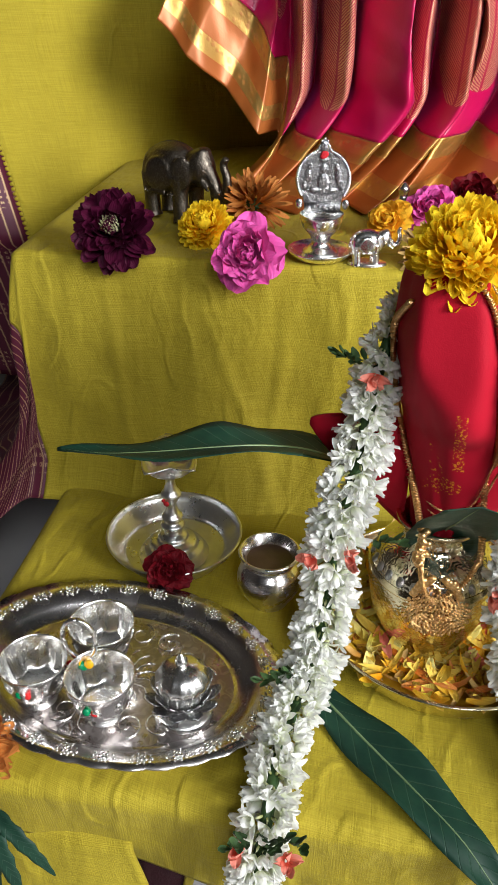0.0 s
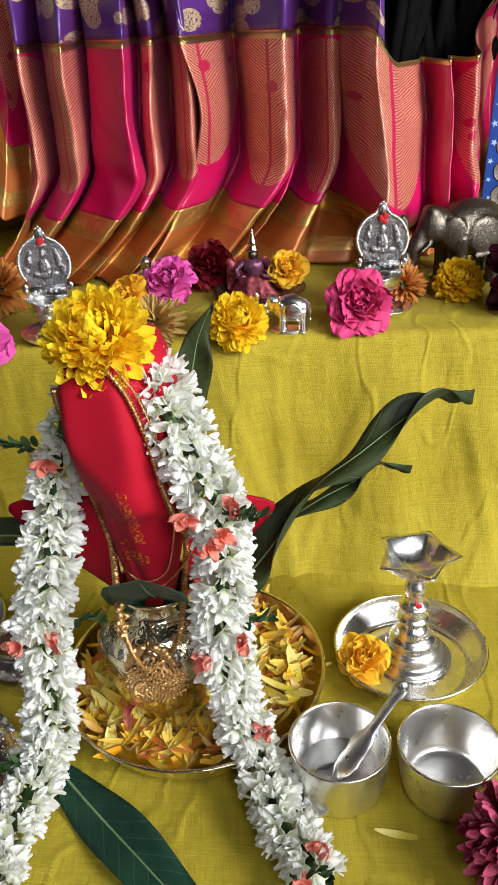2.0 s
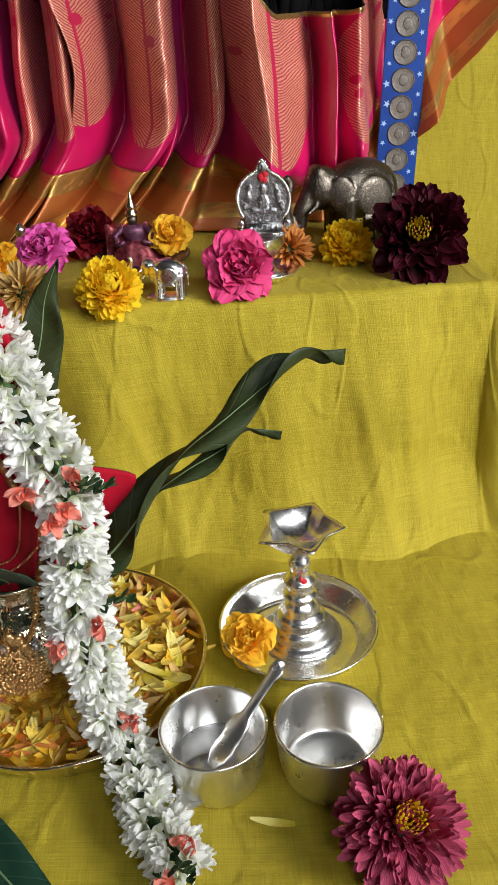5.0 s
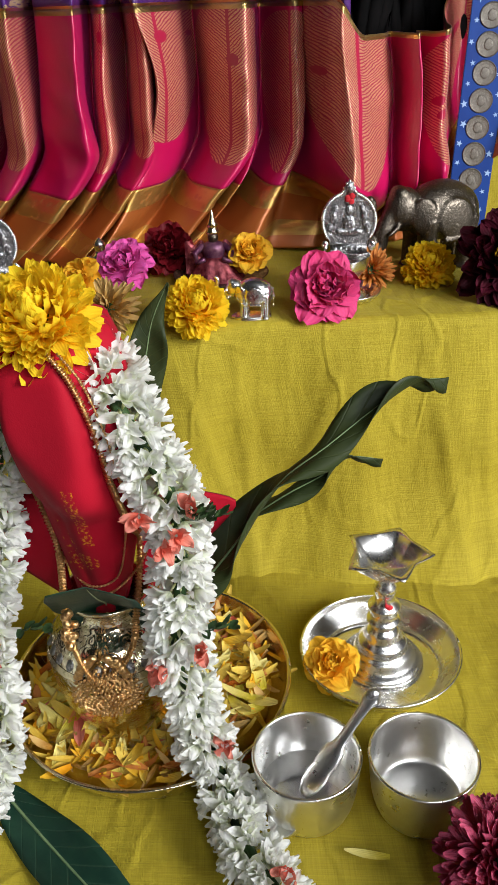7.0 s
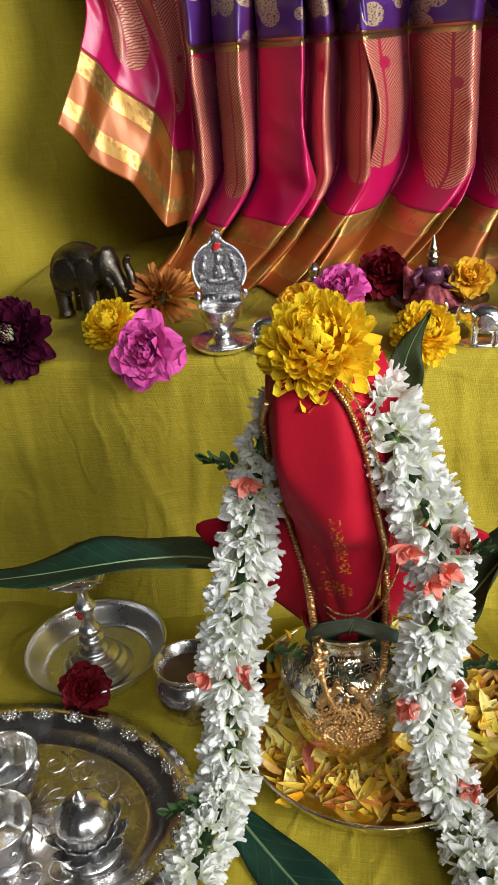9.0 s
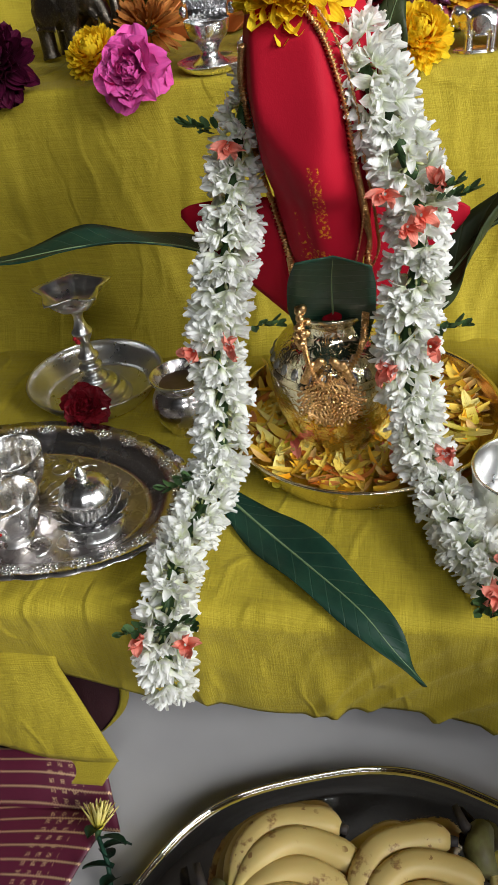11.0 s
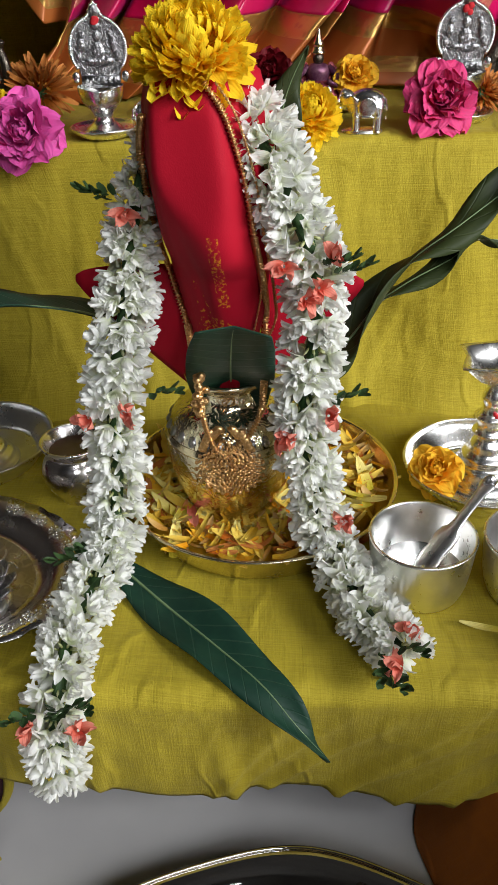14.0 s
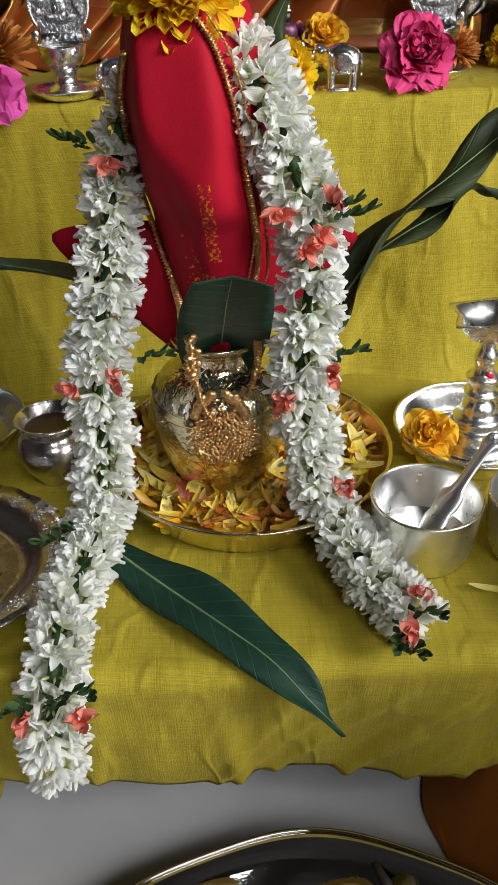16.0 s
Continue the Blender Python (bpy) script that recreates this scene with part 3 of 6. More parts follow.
DEPTH = [0.020, 0.014, 0.030, 0.045, 0.060, 0.058, 0.034, 0.062, 0.056, 0.066, 0.034, 0.056, 0.060, 0.03, 0.045, 0.04, 0.03]


def pleat_of(x):
    k = max(i for i in range(len(PLEATS) - 1) if PLEATS[i] <= x)
    return k, (x - PLEATS[k]) / (PLEATS[k + 1] - PLEATS[k]), PLEATS[k + 1] - PLEATS[k]


def saree_at(a, b):
    x = -0.285 + 0.935 * a
    v = 0.66 * b
    k, ph, width = pleat_of(x)
    z0, y0 = hem_line(x)
    # the crest wanders a little from the hem to the top
    c = min(0.93, max(0.12, CREST[k] + 0.16 * noise.noise(Vector((k * 3.7, v * 7, 1)))))
    fold = ph / c if ph < c else max(0.0, (1 - ph) / (1 - c))
    fold = 0.45 * fold ** 1.3 + 0.55 * math.sin(fold * math.pi / 2) ** 1.6
    deep = 1.45 * DEPTH[k] * (1 + 0.35 * noise.noise(Vector((k * 5.1, v * 5, 7))))
    front = smooth_step(x, -0.13, -0.10) * (1 - smooth_step(x, 0.25, 0.29))
    swag = smooth_step(x, 0.262, 0.31) * (1 - smooth_step(x, 0.43, 0.50))
    low = max(0.0, 1 - v / 0.14)
    calm = 1 - 0.75 * swag * smooth_step(v, 0.10, 0.03) - 0.30 * front * low
    y = y0 + 0.062 * smooth_step(v, -0.05, 0.15) * (1 - swag) + 0.06 * min(v, 0.3) - deep * fold * calm
    y += 0.005 * noise.noise(Vector((x * 22, v * 16, 2))) + 0.004 * noise.noise(Vector((x * 50 + v * 20, v * 26, 5)))
    # the cloth runs far back between two pleats
    slot = min(ph, 1 - ph) * width / (0.005 + 0.006 * ((k * 0.618) % 1.0))
    y += (0.075 * front + 0.03 * swag) * math.exp(-slot * slot) * smooth_step(v, 0.01, 0.10)
    y += 0.12 * smooth_step(x, 0.425, 0.465)
    y += swag * (0.050 * smooth_step(v, 0.082, 0.070) - 0.026 * math.exp(-((v - 0.115) / 0.035) ** 2))
    z = z0 + v * (0.93 if v > 0.07 else 0.90) * (1 - 0.13 * smooth_step(x, 0.30, 0.34))
    z += swag * 0.014 * math.cos((x - 0.345) * 30) * math.exp(-((v - 0.09) / 0.05) ** 2) * -1
    shift = -0.105 * low ** 1.5 * front + 1.15 * width * fold * (c - 0.5) * (0.35 + 0.65 * smooth_step(v, 0.02, 0.14)) * (1 - swag)
    shift += 0.012 * noise.noise(Vector((x * 7, v * 5, 0))) + (0.32 * v if x < -0.12 else 0.0) * (1 - smooth_step(x, -0.20, -0.12)) * (1 - smooth_step(v, 0.1, 0.3))
    return Vector((x + shift, y, z))


def saree_uv(a, b):
    k, ph, _ = pleat_of(-0.285 + 0.935 * a)
    return k + ph, 0.66 * b


sr = thing("silk_saree", pose(0, 0, 0), "pleated magenta silk saree with gold brocade and copper border", "saree")
for nm, b0, b1_, nv, w_, lab in (("hem_border", 0.0, 0.088 / 0.66, 30, 1.0, "copper and gold woven hem border"), ("body", 0.088 / 0.66, 0.297 / 0.66, 60, 1.0, "magenta silk with gold feather brocade"), ("upper_panel", 0.297 / 0.66, 1.0, 40, 0.647, "violet silk with gold discs")):
    thicken(part(nm, grid(lambda a, b, lo=b0, hi=b1_, w=w_: saree_at(a * w, lo + (hi - lo) * b), 640, nv, lambda a, b, lo=b0, hi=b1_, w=w_: saree_uv(a * w, lo + (hi - lo) * b)), SAREE, sr, lab), 0.001)
bm = bmesh.new()
for k in range(150):
    x, y = random.uniform(0.29, 0.54), 1.265 + random.uniform(-0.03, 0.04)
    tube([(x + 0.012 * math.sin(q * 1.3 + k), y + 0.008 * math.cos(q * 1.7 + k), 1.10 - 0.09 * q) for q in range(6)], 0.011, 6, bm)
link("black_hair_braid", bm, BLACK, None, "long black false hair hanging behind the saree", category="hair ornament")


# ---- flowers ----
def petal(bm, lay, m, length, width, cup, curl, n=4, point=0.5, mat=0, ruffle=0.0, cols=2, ph=0.0):
    """One petal from the origin along +y, its face to +z."""
    rows = []
    for j in range(n + 1):
        t = j / n
        w = width * 0.5 * (math.sin(math.pi * min(1, 0.12 + t * (0.88 - 0.05 * point))) ** point)
        ang = curl * t
        yy = length * (math.sin(ang) / curl if abs(curl) > 1e-3 else t)
        zz = length * ((1 - math.cos(ang)) / curl if abs(curl) > 1e-3 else 0)
        row = []
        for i in range(cols + 1):
            s = 2 * i / cols - 1
            row.append(bm.verts.new(m @ Vector((s * w, yy - ruffle * 0.25 * t * s * s, zz + cup * width * s * s + ruffle * t * t * math.sin(s * 4.2 + ph)))))
        rows.append(row)
    for j in range(n):
        for i in range(cols):
            f = bm.faces.new((rows[j][i], rows[j][i + 1], rows[j + 1][i + 1], rows[j + 1][i]))
            f.material_index = mat
            for l, (a, b) in zip(f.loops, ((i, j), (i + 1, j), (i + 1, j + 1), (i, j + 1))):
                l[lay].uv = (a / cols, b / n)


def bloom(kind, r, seed):
    """A flower head of radius r that faces +z."""
    rnd = random.Random(seed)
    bm = bmesh.new()
    lay = bm.loops.layers.uv.verify()
    if kind in ("mum", "aster", "dahlia", "wild"):
        count, wide, length, cup, lift, low = {"mum": (280, 0.25, 0.52, 0.30, 1.5, 122), "aster": (300, 0.16, 0.56, 0.30, 0.7, 112), "dahlia": (105, 0.34, 0.58, 0.30, 0.5, 100), "wild": (95, 0.15, 0.62, 0.25, 0.2, 95)}[kind]
        for i in range(count):
            f = (i + 0.5) / count
            tilt = low * f ** 0.62 + rnd.uniform(-5, 5)
            az = i * 137.508 + rnd.uniform(-8, 8)
            core = r * 0.42
            ln = r * length * (0.62 + 0.55 * f ** 0.8) * rnd.uniform(0.85, 1.12)
            # each petal springs from a dome and bends towards the top
            m = pose(0, 0, 0, 0, 0, az) @ pose(0, 0, 0, -tilt, 0, 0) @ Matrix.Translation((0, 0, core * 0.75)) @ pose(0, 0, 0, 90 + rnd.uniform(-22, 18), rnd.uniform(-22, 22), 0)
            petal(bm, lay, m, ln, r * wide * (0.7 + 0.5 * f), cup, lift * (1.0 - 0.9 * f) * rnd.uniform(0.3, 1.5), 5, 0.4, ph=rnd.uniform(0, 6), ruffle=r * 0.02)
    elif kind == "bud":
        for i in range(46):
            f = (i + 0.5) / 46
            petal(bm, lay, pose(0, 0, 0, 0, 0, i * 137.508) @ Matrix.Translation((0, r * 0.22 * f ** 0.5, 0)) @ pose(0, 0, 0, 88 - 30 * f + rnd.uniform(-5, 5), 0, 0), r * 1.25 * rnd.uniform(0.85, 1.1), r * 0.17, 0.3, -0.2 * f, 4, 0.4)
    else:
        for i in range(58):
            f = (i + 0.5) / 58
            az = i * 137.508 + rnd.uniform(-15, 15)
            el = 84 - 82 * f ** 0.8 + rnd.uniform(-9, 9)
            ln = r * (0.38 + 0.50 * f) * rnd.uniform(0.85, 1.1)
            m = pose(0, 0, 0, 0, 0, az) @ Matrix.Translation((0, r * 0.14 * f, r * 0.06 * (1 - f))) @ pose(0, 0, 0, el, rnd.uniform(-16, 16), rnd.uniform(-12, 12))
            petal(bm, lay, m, ln, r * (0.36 + 0.50 * f), 0.16 - 0.10 * f, 1.0 - 1.7 * f + rnd.uniform(-0.5, 0.5), 7, 0.30, ruffle=r * (0.03 + 0.07 * f), cols=6, ph=rnd.uniform(0, 6))
    return bm


def flower(name, kind, r, mat, at, face, label, centre=None, seed=1, stem=False):
    """face: the way that the head looks."""
    q = Vector(face).to_track_quat("Z", "Y").to_matrix().to_4x4()
    ob = thing(name, Matrix.Translation(at) @ q, label, "flower")
    part("petals", bloom(kind, r, seed), mat, ob)
    if centre:
        bm = bmesh.new()
        lay = bm.loops.layers.uv.verify()
        rnd = random.Random(seed)
        for k in range(40):
            rad = r * 0.2 * math.sqrt(k / 40)
            a = k * 2.4
            petal(bm, lay, pose(rad * math.cos(a), rad * math.sin(a), r * 0.42, 75, 0, math.degrees(a) - 90), r * 0.32, r * 0.07, 0.2, 0.4, 2)
        part("centre", bm, centre, ob, "pale flower centre")
    bm = tube([(0, 0, 0.0), (0, 0, -r * 0.25), (r * 0.05, 0, -r * 0.5)], lambda f: r * (0.22 - 0.16 * f), 8)
    part("calyx", bm, SPRIG, ob, "green calyx")
    return ob


flower("dahlia", "dahlia", 0.047, WINE, (-0.270, 0.805, 0.528), (0.10, -0.85, 0.5), "dark wine dahlia lying on the yellow shelf", STAMEN, 3)
flower("dahlia", "dahlia", 0.056, WINE_RED, (0.462, 0.85, 0.538), (-0.25, -0.8, 0.5), "nearly black wine dahlia on the shelf corner", MUM_Y, 4)
flower("chrysanthemum", "mum", 0.036, MUM_Y, (-0.186, 0.865, 0.520), (-0.1, -0.6, 0.75), "yellow chrysanthemum before the bronze elephant", None, 5)
flower("chrysanthemum", "wild", 0.044, MUM_O, (-0.142, 0.93, 0.528), (0.1, -0.6, 0.7), "rust-brown spiky chrysanthemum beside the lamp", None, 6)
flower("rose", "rose", 0.042, PINK, (-0.125, 0.79, 0.516), (-0.05, -0.9, 0.45), "full pink rose at the shelf edge", None, 7)
flower("rose", "rose", 0.036, PINK, (0.062, 0.94, 0.526), (-0.1, -0.6, 0.7), "loose pink rose among other flowers", None, 8)
flower("rose", "rose", 0.028, AMBER, (0.015, 0.915, 0.520), (-0.3, -0.6, 0.6), "small orange rose with crumpled petals", None, 9)
flower("rose", "rose", 0.036, RED, (0.108, 0.985, 0.530), (-0.1, -0.7, 0.7), "dark red rose against the saree hem", None, 10)
flower("rose", "rose", 0.027, AMBER, (0.203, 0.94, 0.534), (-0.05, -0.8, 0.6), "small yellow rose on the dark platter", None, 11)
flower("chrysanthemum", "mum", 0.037, MUM_Y, (0.146, 0.80, 0.523), (0.15, -0.7, 0.75), "yellow chrysanthemum hanging over the shelf edge", None, 12)
flower("chrysanthemum", "wild", 0.036, MUM_P, (0.058, 0.825, 0.514), (-0.2, -0.7, 0.6), "faded bronze chrysanthemum on the shelf edge", None, 13)
flower("rose", "rose", 0.040, ROSE, (0.274, 0.82, 0.530), (0.05, -0.85, 0.5), "magenta rose before the silver lamp", None, 14)
flower("chrysanthemum", "mum", 0.034, MUM_Y, (0.395, 0.90, 0.522), (-0.1, -0.6, 0.75), "yellow chrysanthemum before the second elephant", None, 15)
flower("chrysanthemum", "wild", 0.03, MUM_O, (0.333, 0.90, 0.520), (0.4, -0.5, 0.5), "rust chrysanthemum half hidden behind the lamp", None, 26)
flower("chrysanthemum", "mum", 0.044, MUM_Y, (0.061, 0.528, 0.613), (-0.05, -0.6, 0.75), "big yellow chrysanthemum crowning the red cloth", None, 16)
flower("aster", "aster", 0.050, MAUVE, (0.350, 0.388, 0.262), (0.05, -0.45, 0.85), "mauve double aster with a yellow eye", MUM_Y, 17)
flower("rose", "rose", 0.028, AMBER, (0.257, 0.588, 0.256), (-0.25, -0.6, 0.75), "orange-yellow rose lying in the lamp plate", None, 18)
flower("rose", "rose", 0.027, RED, (-0.174, 0.596, 0.254), (0.0, -0.7, 0.6), "dark red rose lying in the lamp plate", None, 19)
flower("marigold", "mum", 0.042, MUM_O, (-0.283, 0.378, 0.232), (0.1, -0.7, 0.6), "orange marigold with curled green leaves", None, 20)


# ---- mango leaves ----
def mango_leaf(line, width, up, mat, label, wave=0.0, cut=0.0, seed=1):
    """A leaf along a line; up is the way that its face looks. cut leaves the far end square."""
    rnd = random.Random(seed)
    pts = rounded(line, 8)
    n = len(pts) - 1
    up = Vector(up)
    ph = rnd.uniform(0, 6)

    def fn(a, b):
        i = min(int(b * n), n - 1)
        p = pts[i].lerp(pts[i + 1], b * n - i)
        t = (pts[i + 1] - pts[i]).normalized()
        side = t.cross(up).normalized()
        nrm = side.cross(t)
        s = a * 2 - 1
        w = width * 0.5 * ((math.sin(math.pi * (0.03 + 0.97 * b * (1 - cut)) ** 0.72) ** 0.9) * (1 - 0.25 * b) * 1.12 + 0.012)
        return p + side * s * w + nrm * (abs(s) * w * 0.22 + wave * s * abs(s) * math.sin(b * 15 + ph + s))
    bm = grid(fn, 8, n)
    ob = thing("mango_leaf", pose(0, 0, 0), label, "leaf")
    thicken(part("blade", bm, mat, ob), 0.0006)
    part("midrib", tube([fn(0.5, k / 24) + up * 0.0002 for k in range(24)], lambda f: 0.0013 * (1.1 - f), 6), MIDRIB, ob)
    return ob


mango_leaf([(-0.022, 0.492, 0.231), (0.020, 0.447, 0.231), (0.064, 0.402, 0.231), (0.098, 0.368, 0.228), (0.122, 0.347, 0.210), (0.145, 0.337, 0.185)], 0.043, (0.1, -0.25, 1), LEAF, "dark green mango leaf hanging over the table edge", 0.0055)
mango_leaf([(0.0, 0.58, 0.405), (-0.04, 0.563, 0.428), (-0.075, 0.535, 0.446), (-0.11, 0.517, 0.452), (-0.155, 0.510, 0.448), (-0.20, 0.512, 0.441), (-0.239, 0.52, 0.437)], 0.060, (0.05, 0.13, 1.0), LEAF, "dark green mango leaf spread sideways from the pot", 0.003, seed=2)
mango_leaf([(0.12, 0.545, 0.37), (0.150, 0.548, 0.388), (0.176, 0.558, 0.414), (0.212, 0.575, 0.457), (0.247, 0.58, 0.483), (0.29, 0.595, 0.510), (0.32, 0.605, 0.523), (0.346, 0.614, 0.521)], 0.032, (-0.45, -0.15, 0.85), LEAF_O, "long olive mango leaf rising from the pot", 0.013, seed=3)
mango_leaf([(0.125, 0.56, 0.37), (0.16, 0.57, 0.395), (0.182, 0.58, 0.416), (0.215, 0.582, 0.440), (0.246, 0.582, 0.458), (0.265, 0.582, 0.473), (0.292, 0.582, 0.470)], 0.025, (-0.40, -0.2, 0.85), LEAF_O, "shorter olive mango leaf with a curled tip", 0.009, seed=4)
mango_leaf([(0.085, 0.61, 0.40), (0.10, 0.617, 0.50), (0.114, 0.62, 0.545), (0.122, 0.62, 0.575), (0.136, 0.62, 0.604)], 0.036, (0.2, -1, 0.1), LEAF_O, "olive mango leaf standing behind the red cloth", 0.004, seed=5)
mango_leaf([(0.075, 0.556, 0.325), (0.075, 0.547, 0.352), (0.076, 0.533, 0.382), (0.078, 0.500, 0.414), (0.081, 0.468, 0.446), (0.084, 0.446, 0.468)], 0.066, (0.0, -0.85, -0.5), LEAF, "broad cut mango leaf tucked in the pot mouth", 0.001, 0.42, seed=6)


# ---- kalash: plate, petals, pot, red cloth, jewellery, garland ----
def plate(name, at, r, h, mat, label, flare=0.88):
    ob = thing(name, Matrix.Translation(at), label, "plate")
    b = r * flare
    part("dish", lathe(smooth_profile([(0.0003, 0.0), (b * 0.6, 0.0), (b * 0.93, 0.001), (b, 0.006), (r * 0.97, h * 0.75), (r, h), (r * 0.993, h + 0.0012), (r * 0.98, h), (r * 0.95, h * 0.75), (b * 0.97, 0.008), (b * 0.90, 0.0035), (b * 0.5, 0.003), (0.0003, 0.003)], 4), 72), mat, ob)
    ring = [(r * math.cos(a), r * math.sin(a), h) for a in (2 * math.pi * k / 72 for k in range(73))]
    part("rolled_rim", tube(ring, 0.0014, 6), mat, ob)
    return ob


plate("kalash_plate", (0.095, 0.583, TZ + 0.001), 0.123, 0.034, BRASSY, "gilt plate filled with flower petals")
rnd = random.Random(5)
heap = thing("petal_heap", pose(0.095, 0.585, TZ + 0.004), "loose yellow and rust petals filling the plate", "petals")
bm = lathe(smooth_profile([(0.0003, 0.012), (0.06, 0.012), (0.10, 0.009), (0.106, 0.004)], 3), 40, wave=lambda a, r, z: (r, z + 0.003 * noise.noise(Vector((math.cos(a) * r * 60, math.sin(a) * r * 60, 0)))))
part("bed", bm, PALE, heap, "matted bronze petals")
models = []
for k, mt in enumerate((STRAW, AMBER, PALE, MUM_P, CORAL, MUM_O)):
    bm = bmesh.new()
    petal(bm, bm.loops.layers.uv.verify(), Matrix.Translation((0, -0.014, 0)), rnd.uniform(0.030, 0.042), rnd.uniform(0.0085, 0.0115), 0.14, rnd.uniform(-0.2, 0.7), 6, 0.5, ruffle=0.0014, cols=4, ph=k)
    models.append(part("petal", bm, mt, heap))
    models[-1].matrix_basis = pose(0.03 * k - 0.07, -0.085, 0.016, 5, 5, 60 * k)
for k in range(290):
    a, r = rnd.uniform(0, 6.283), 0.098 * math.sqrt(rnd.uniform(0.1, 1))
    again("petal", models[rnd.choice((0, 0, 1, 2, 2, 2, 3, 5, 4) if k % 3 else (0, 2, 2))], pose(r * math.cos(a), r * math.sin(a), 0.014 + rnd.uniform(0, 0.007) + 0.006 * (r > 0.08), rnd.uniform(-7, 7), rnd.uniform(-14, 14), rnd.uniform(0, 360)), heap)

bm = bmesh.new()
lay = bm.loops.layers.uv.verify()
for k in range(620):
    a, r = rnd.uniform(0, 6.283), 0.109 * math.sqrt(rnd.uniform(0.08, 1))
    petal(bm, lay, pose(r * math.cos(a), r * math.sin(a), 0.0115 + rnd.uniform(0, 0.005) + 0.006 * (r > 0.085), rnd.uniform(-12, 12), rnd.uniform(-22, 22), rnd.uniform(0, 360)), rnd.uniform(0.020, 0.034), rnd.uniform(0.0045, 0.0075), 0.25, rnd.uniform(0.0, 1.2), 4, 0.55, mat=rnd.choice((0, 0, 0, 1, 2, 3)), ruffle=0.001)
tagged(part("petal_litter", bm, [PALE, AMBER, MUM_P, MUM_O], heap, "tangled small loose petals"), kind="stuff")

PX, PY = 0.073, 0.560
pot = thing("kalash_pot", pose(PX, PY, 0.236), "chased gilt silver water pot on the petals", "pot")
part("body", lathe(smooth_profile([(0.0003, 0.0), (0.020, 0.001), (0.024, 0.004), (0.034, 0.018), (0.044, 0.045), (0.0485, 0.075), (0.047, 0.095), (0.040, 0.110), (0.030, 0.118), (0.0255, 0.124), (0.0258, 0.134), (0.030, 0.139), (0.0305, 0.141), (0.028, 0.141), (0.024, 0.134), (0.0235, 0.122)], 4), 64, sx=1.12, sy=1.12), CHASED, pot)
part("rim", lathe(smooth_profile([(0.0262, 0.132), (0.0312, 0.1385), (0.0318, 0.1425), (0.0285, 0.1425), (0.0245, 0.134)], 4), 64, sx=1.12, sy=1.12), BRASSY, pot, "plain polished rim")
part("girdle", lathe(smooth_profile([(0.0480, 0.086), (0.0498, 0.089), (0.0476, 0.094)], 4), 64, sx=1.12, sy=1.12), BRASSY, pot)
bm = bmesh.new()
for k in range(26):
    a = 2 * math.pi * k / 26
    blob(bm, Matrix.Rotation(a, 4, "Z") @ ell(0.0500, 0, 0.100, 0.0022, 0.004, 0.006, 0, -40, 0), 8)
part("leaf_chasing", bm, OXIDE, pot, "dark raised leaf band")


# coconut wrapped in red cloth
WRAP_Z = (0.365, 0.38, 0.43, 0.446, 0.477, 0.50, 0.526, 0.548, 0.58, 0.60, 0.610)
# how far the flat sides of the husk lie from its axis: their headings, then their distances at those heights
WRAP_SIDES = (
    (192, (0.014, 0.017, 0.026, 0.029, 0.035, 0.039, 0.042, 0.0435, 0.042, 0.038, 0.020)),
    (225, (0.018, 0.022, 0.034, 0.038, 0.045, 0.051, 0.058, 0.066, 0.063, 0.056, 0.026)),
    (258, (0.026, 0.034, 0.055, 0.061, 0.066, 0.065, 0.0625, 0.061, 0.056, 0.050, 0.022)),
    (318, (0.024, 0.034, 0.050, 0.053, 0.056, 0.056, 0.055, 0.053, 0.046, 0.038, 0.016)),
    (10, (0.020, 0.026, 0.037, 0.040, 0.044, 0.046, 0.047, 0.046, 0.040, 0.033, 0.014)),
    (75, (0.022, 0.030, 0.042, 0.044, 0.046, 0.046, 0.046, 0.045, 0.040, 0.034, 0.014)),
    (135, (0.020, 0.028, 0.039, 0.041, 0.043, 0.043, 0.043, 0.042, 0.038, 0.032, 0.014)),
)


def wrap_at(a, b):
    ang = 2 * math.pi * a
    z = 0.365 + 0.245 * b
    sharp = 3.4 + 24.0 * smooth_step(z, 0.47, 0.55)
    q = 0.0
    for head, far in WRAP_SIDES:
        c = math.cos(ang - radians(head))
        if c > 0:
            q += (c / np.interp(z, WRAP_Z, far)) ** sharp
    r = q ** (-1 / sharp)
    r += 0.0012 * noise.noise(Vector((math.cos(ang) * 2.2, math.sin(ang) * 2.2, b * 3)))
    r += 0.0022 * math.sin(ang * 16) * (max(0, b - 0.93) / 0.07 + max(0, 0.10 - b) / 0.10)
    # soft pulls in the cloth that run from the ridge to the foot
    off = (math.degrees(ang) - 240 - 60 * (0.74 - b) + 180) % 360 - 180
    r -= 0.0022 * math.exp(-(off / 7) ** 2) * smooth_step(b, 0.70, 0.45) * smooth_step(b, 0.05, 0.25)
    return Vector((0.066 + r * math.cos(ang), 0.560 + r * math.sin(ang), z))


wrap = thing("wrapped_coconut", pose(0, 0, 0), "coconut wrapped in red cotton cloth with turmeric smears", "coconut")
part("cloth", grid(wrap_at, 160, 72), REDCLOTH, wrap)
for sgn in (-1, 1):
    def wing(a, b, s=sgn):
        f = 1 - a
        x = (0.07 + s * (0.03 + (0.078 if s > 0 else 0.083) * a)) + (0.0 if s > 0 else 0.004)
        z = 0.41 + (0.047 if s < 0 else 0.037) * a + (b - 0.5) * (0.10 * f ** 0.8 + 0.004)
        return Vector((x, 0.572 - 0.012 * math.sin(b * math.pi) * f - 0.008 * a, z))
    thicken(part("folded_corner", grid(wing, 16, 12), REDCLOTH, wrap), 0.004)


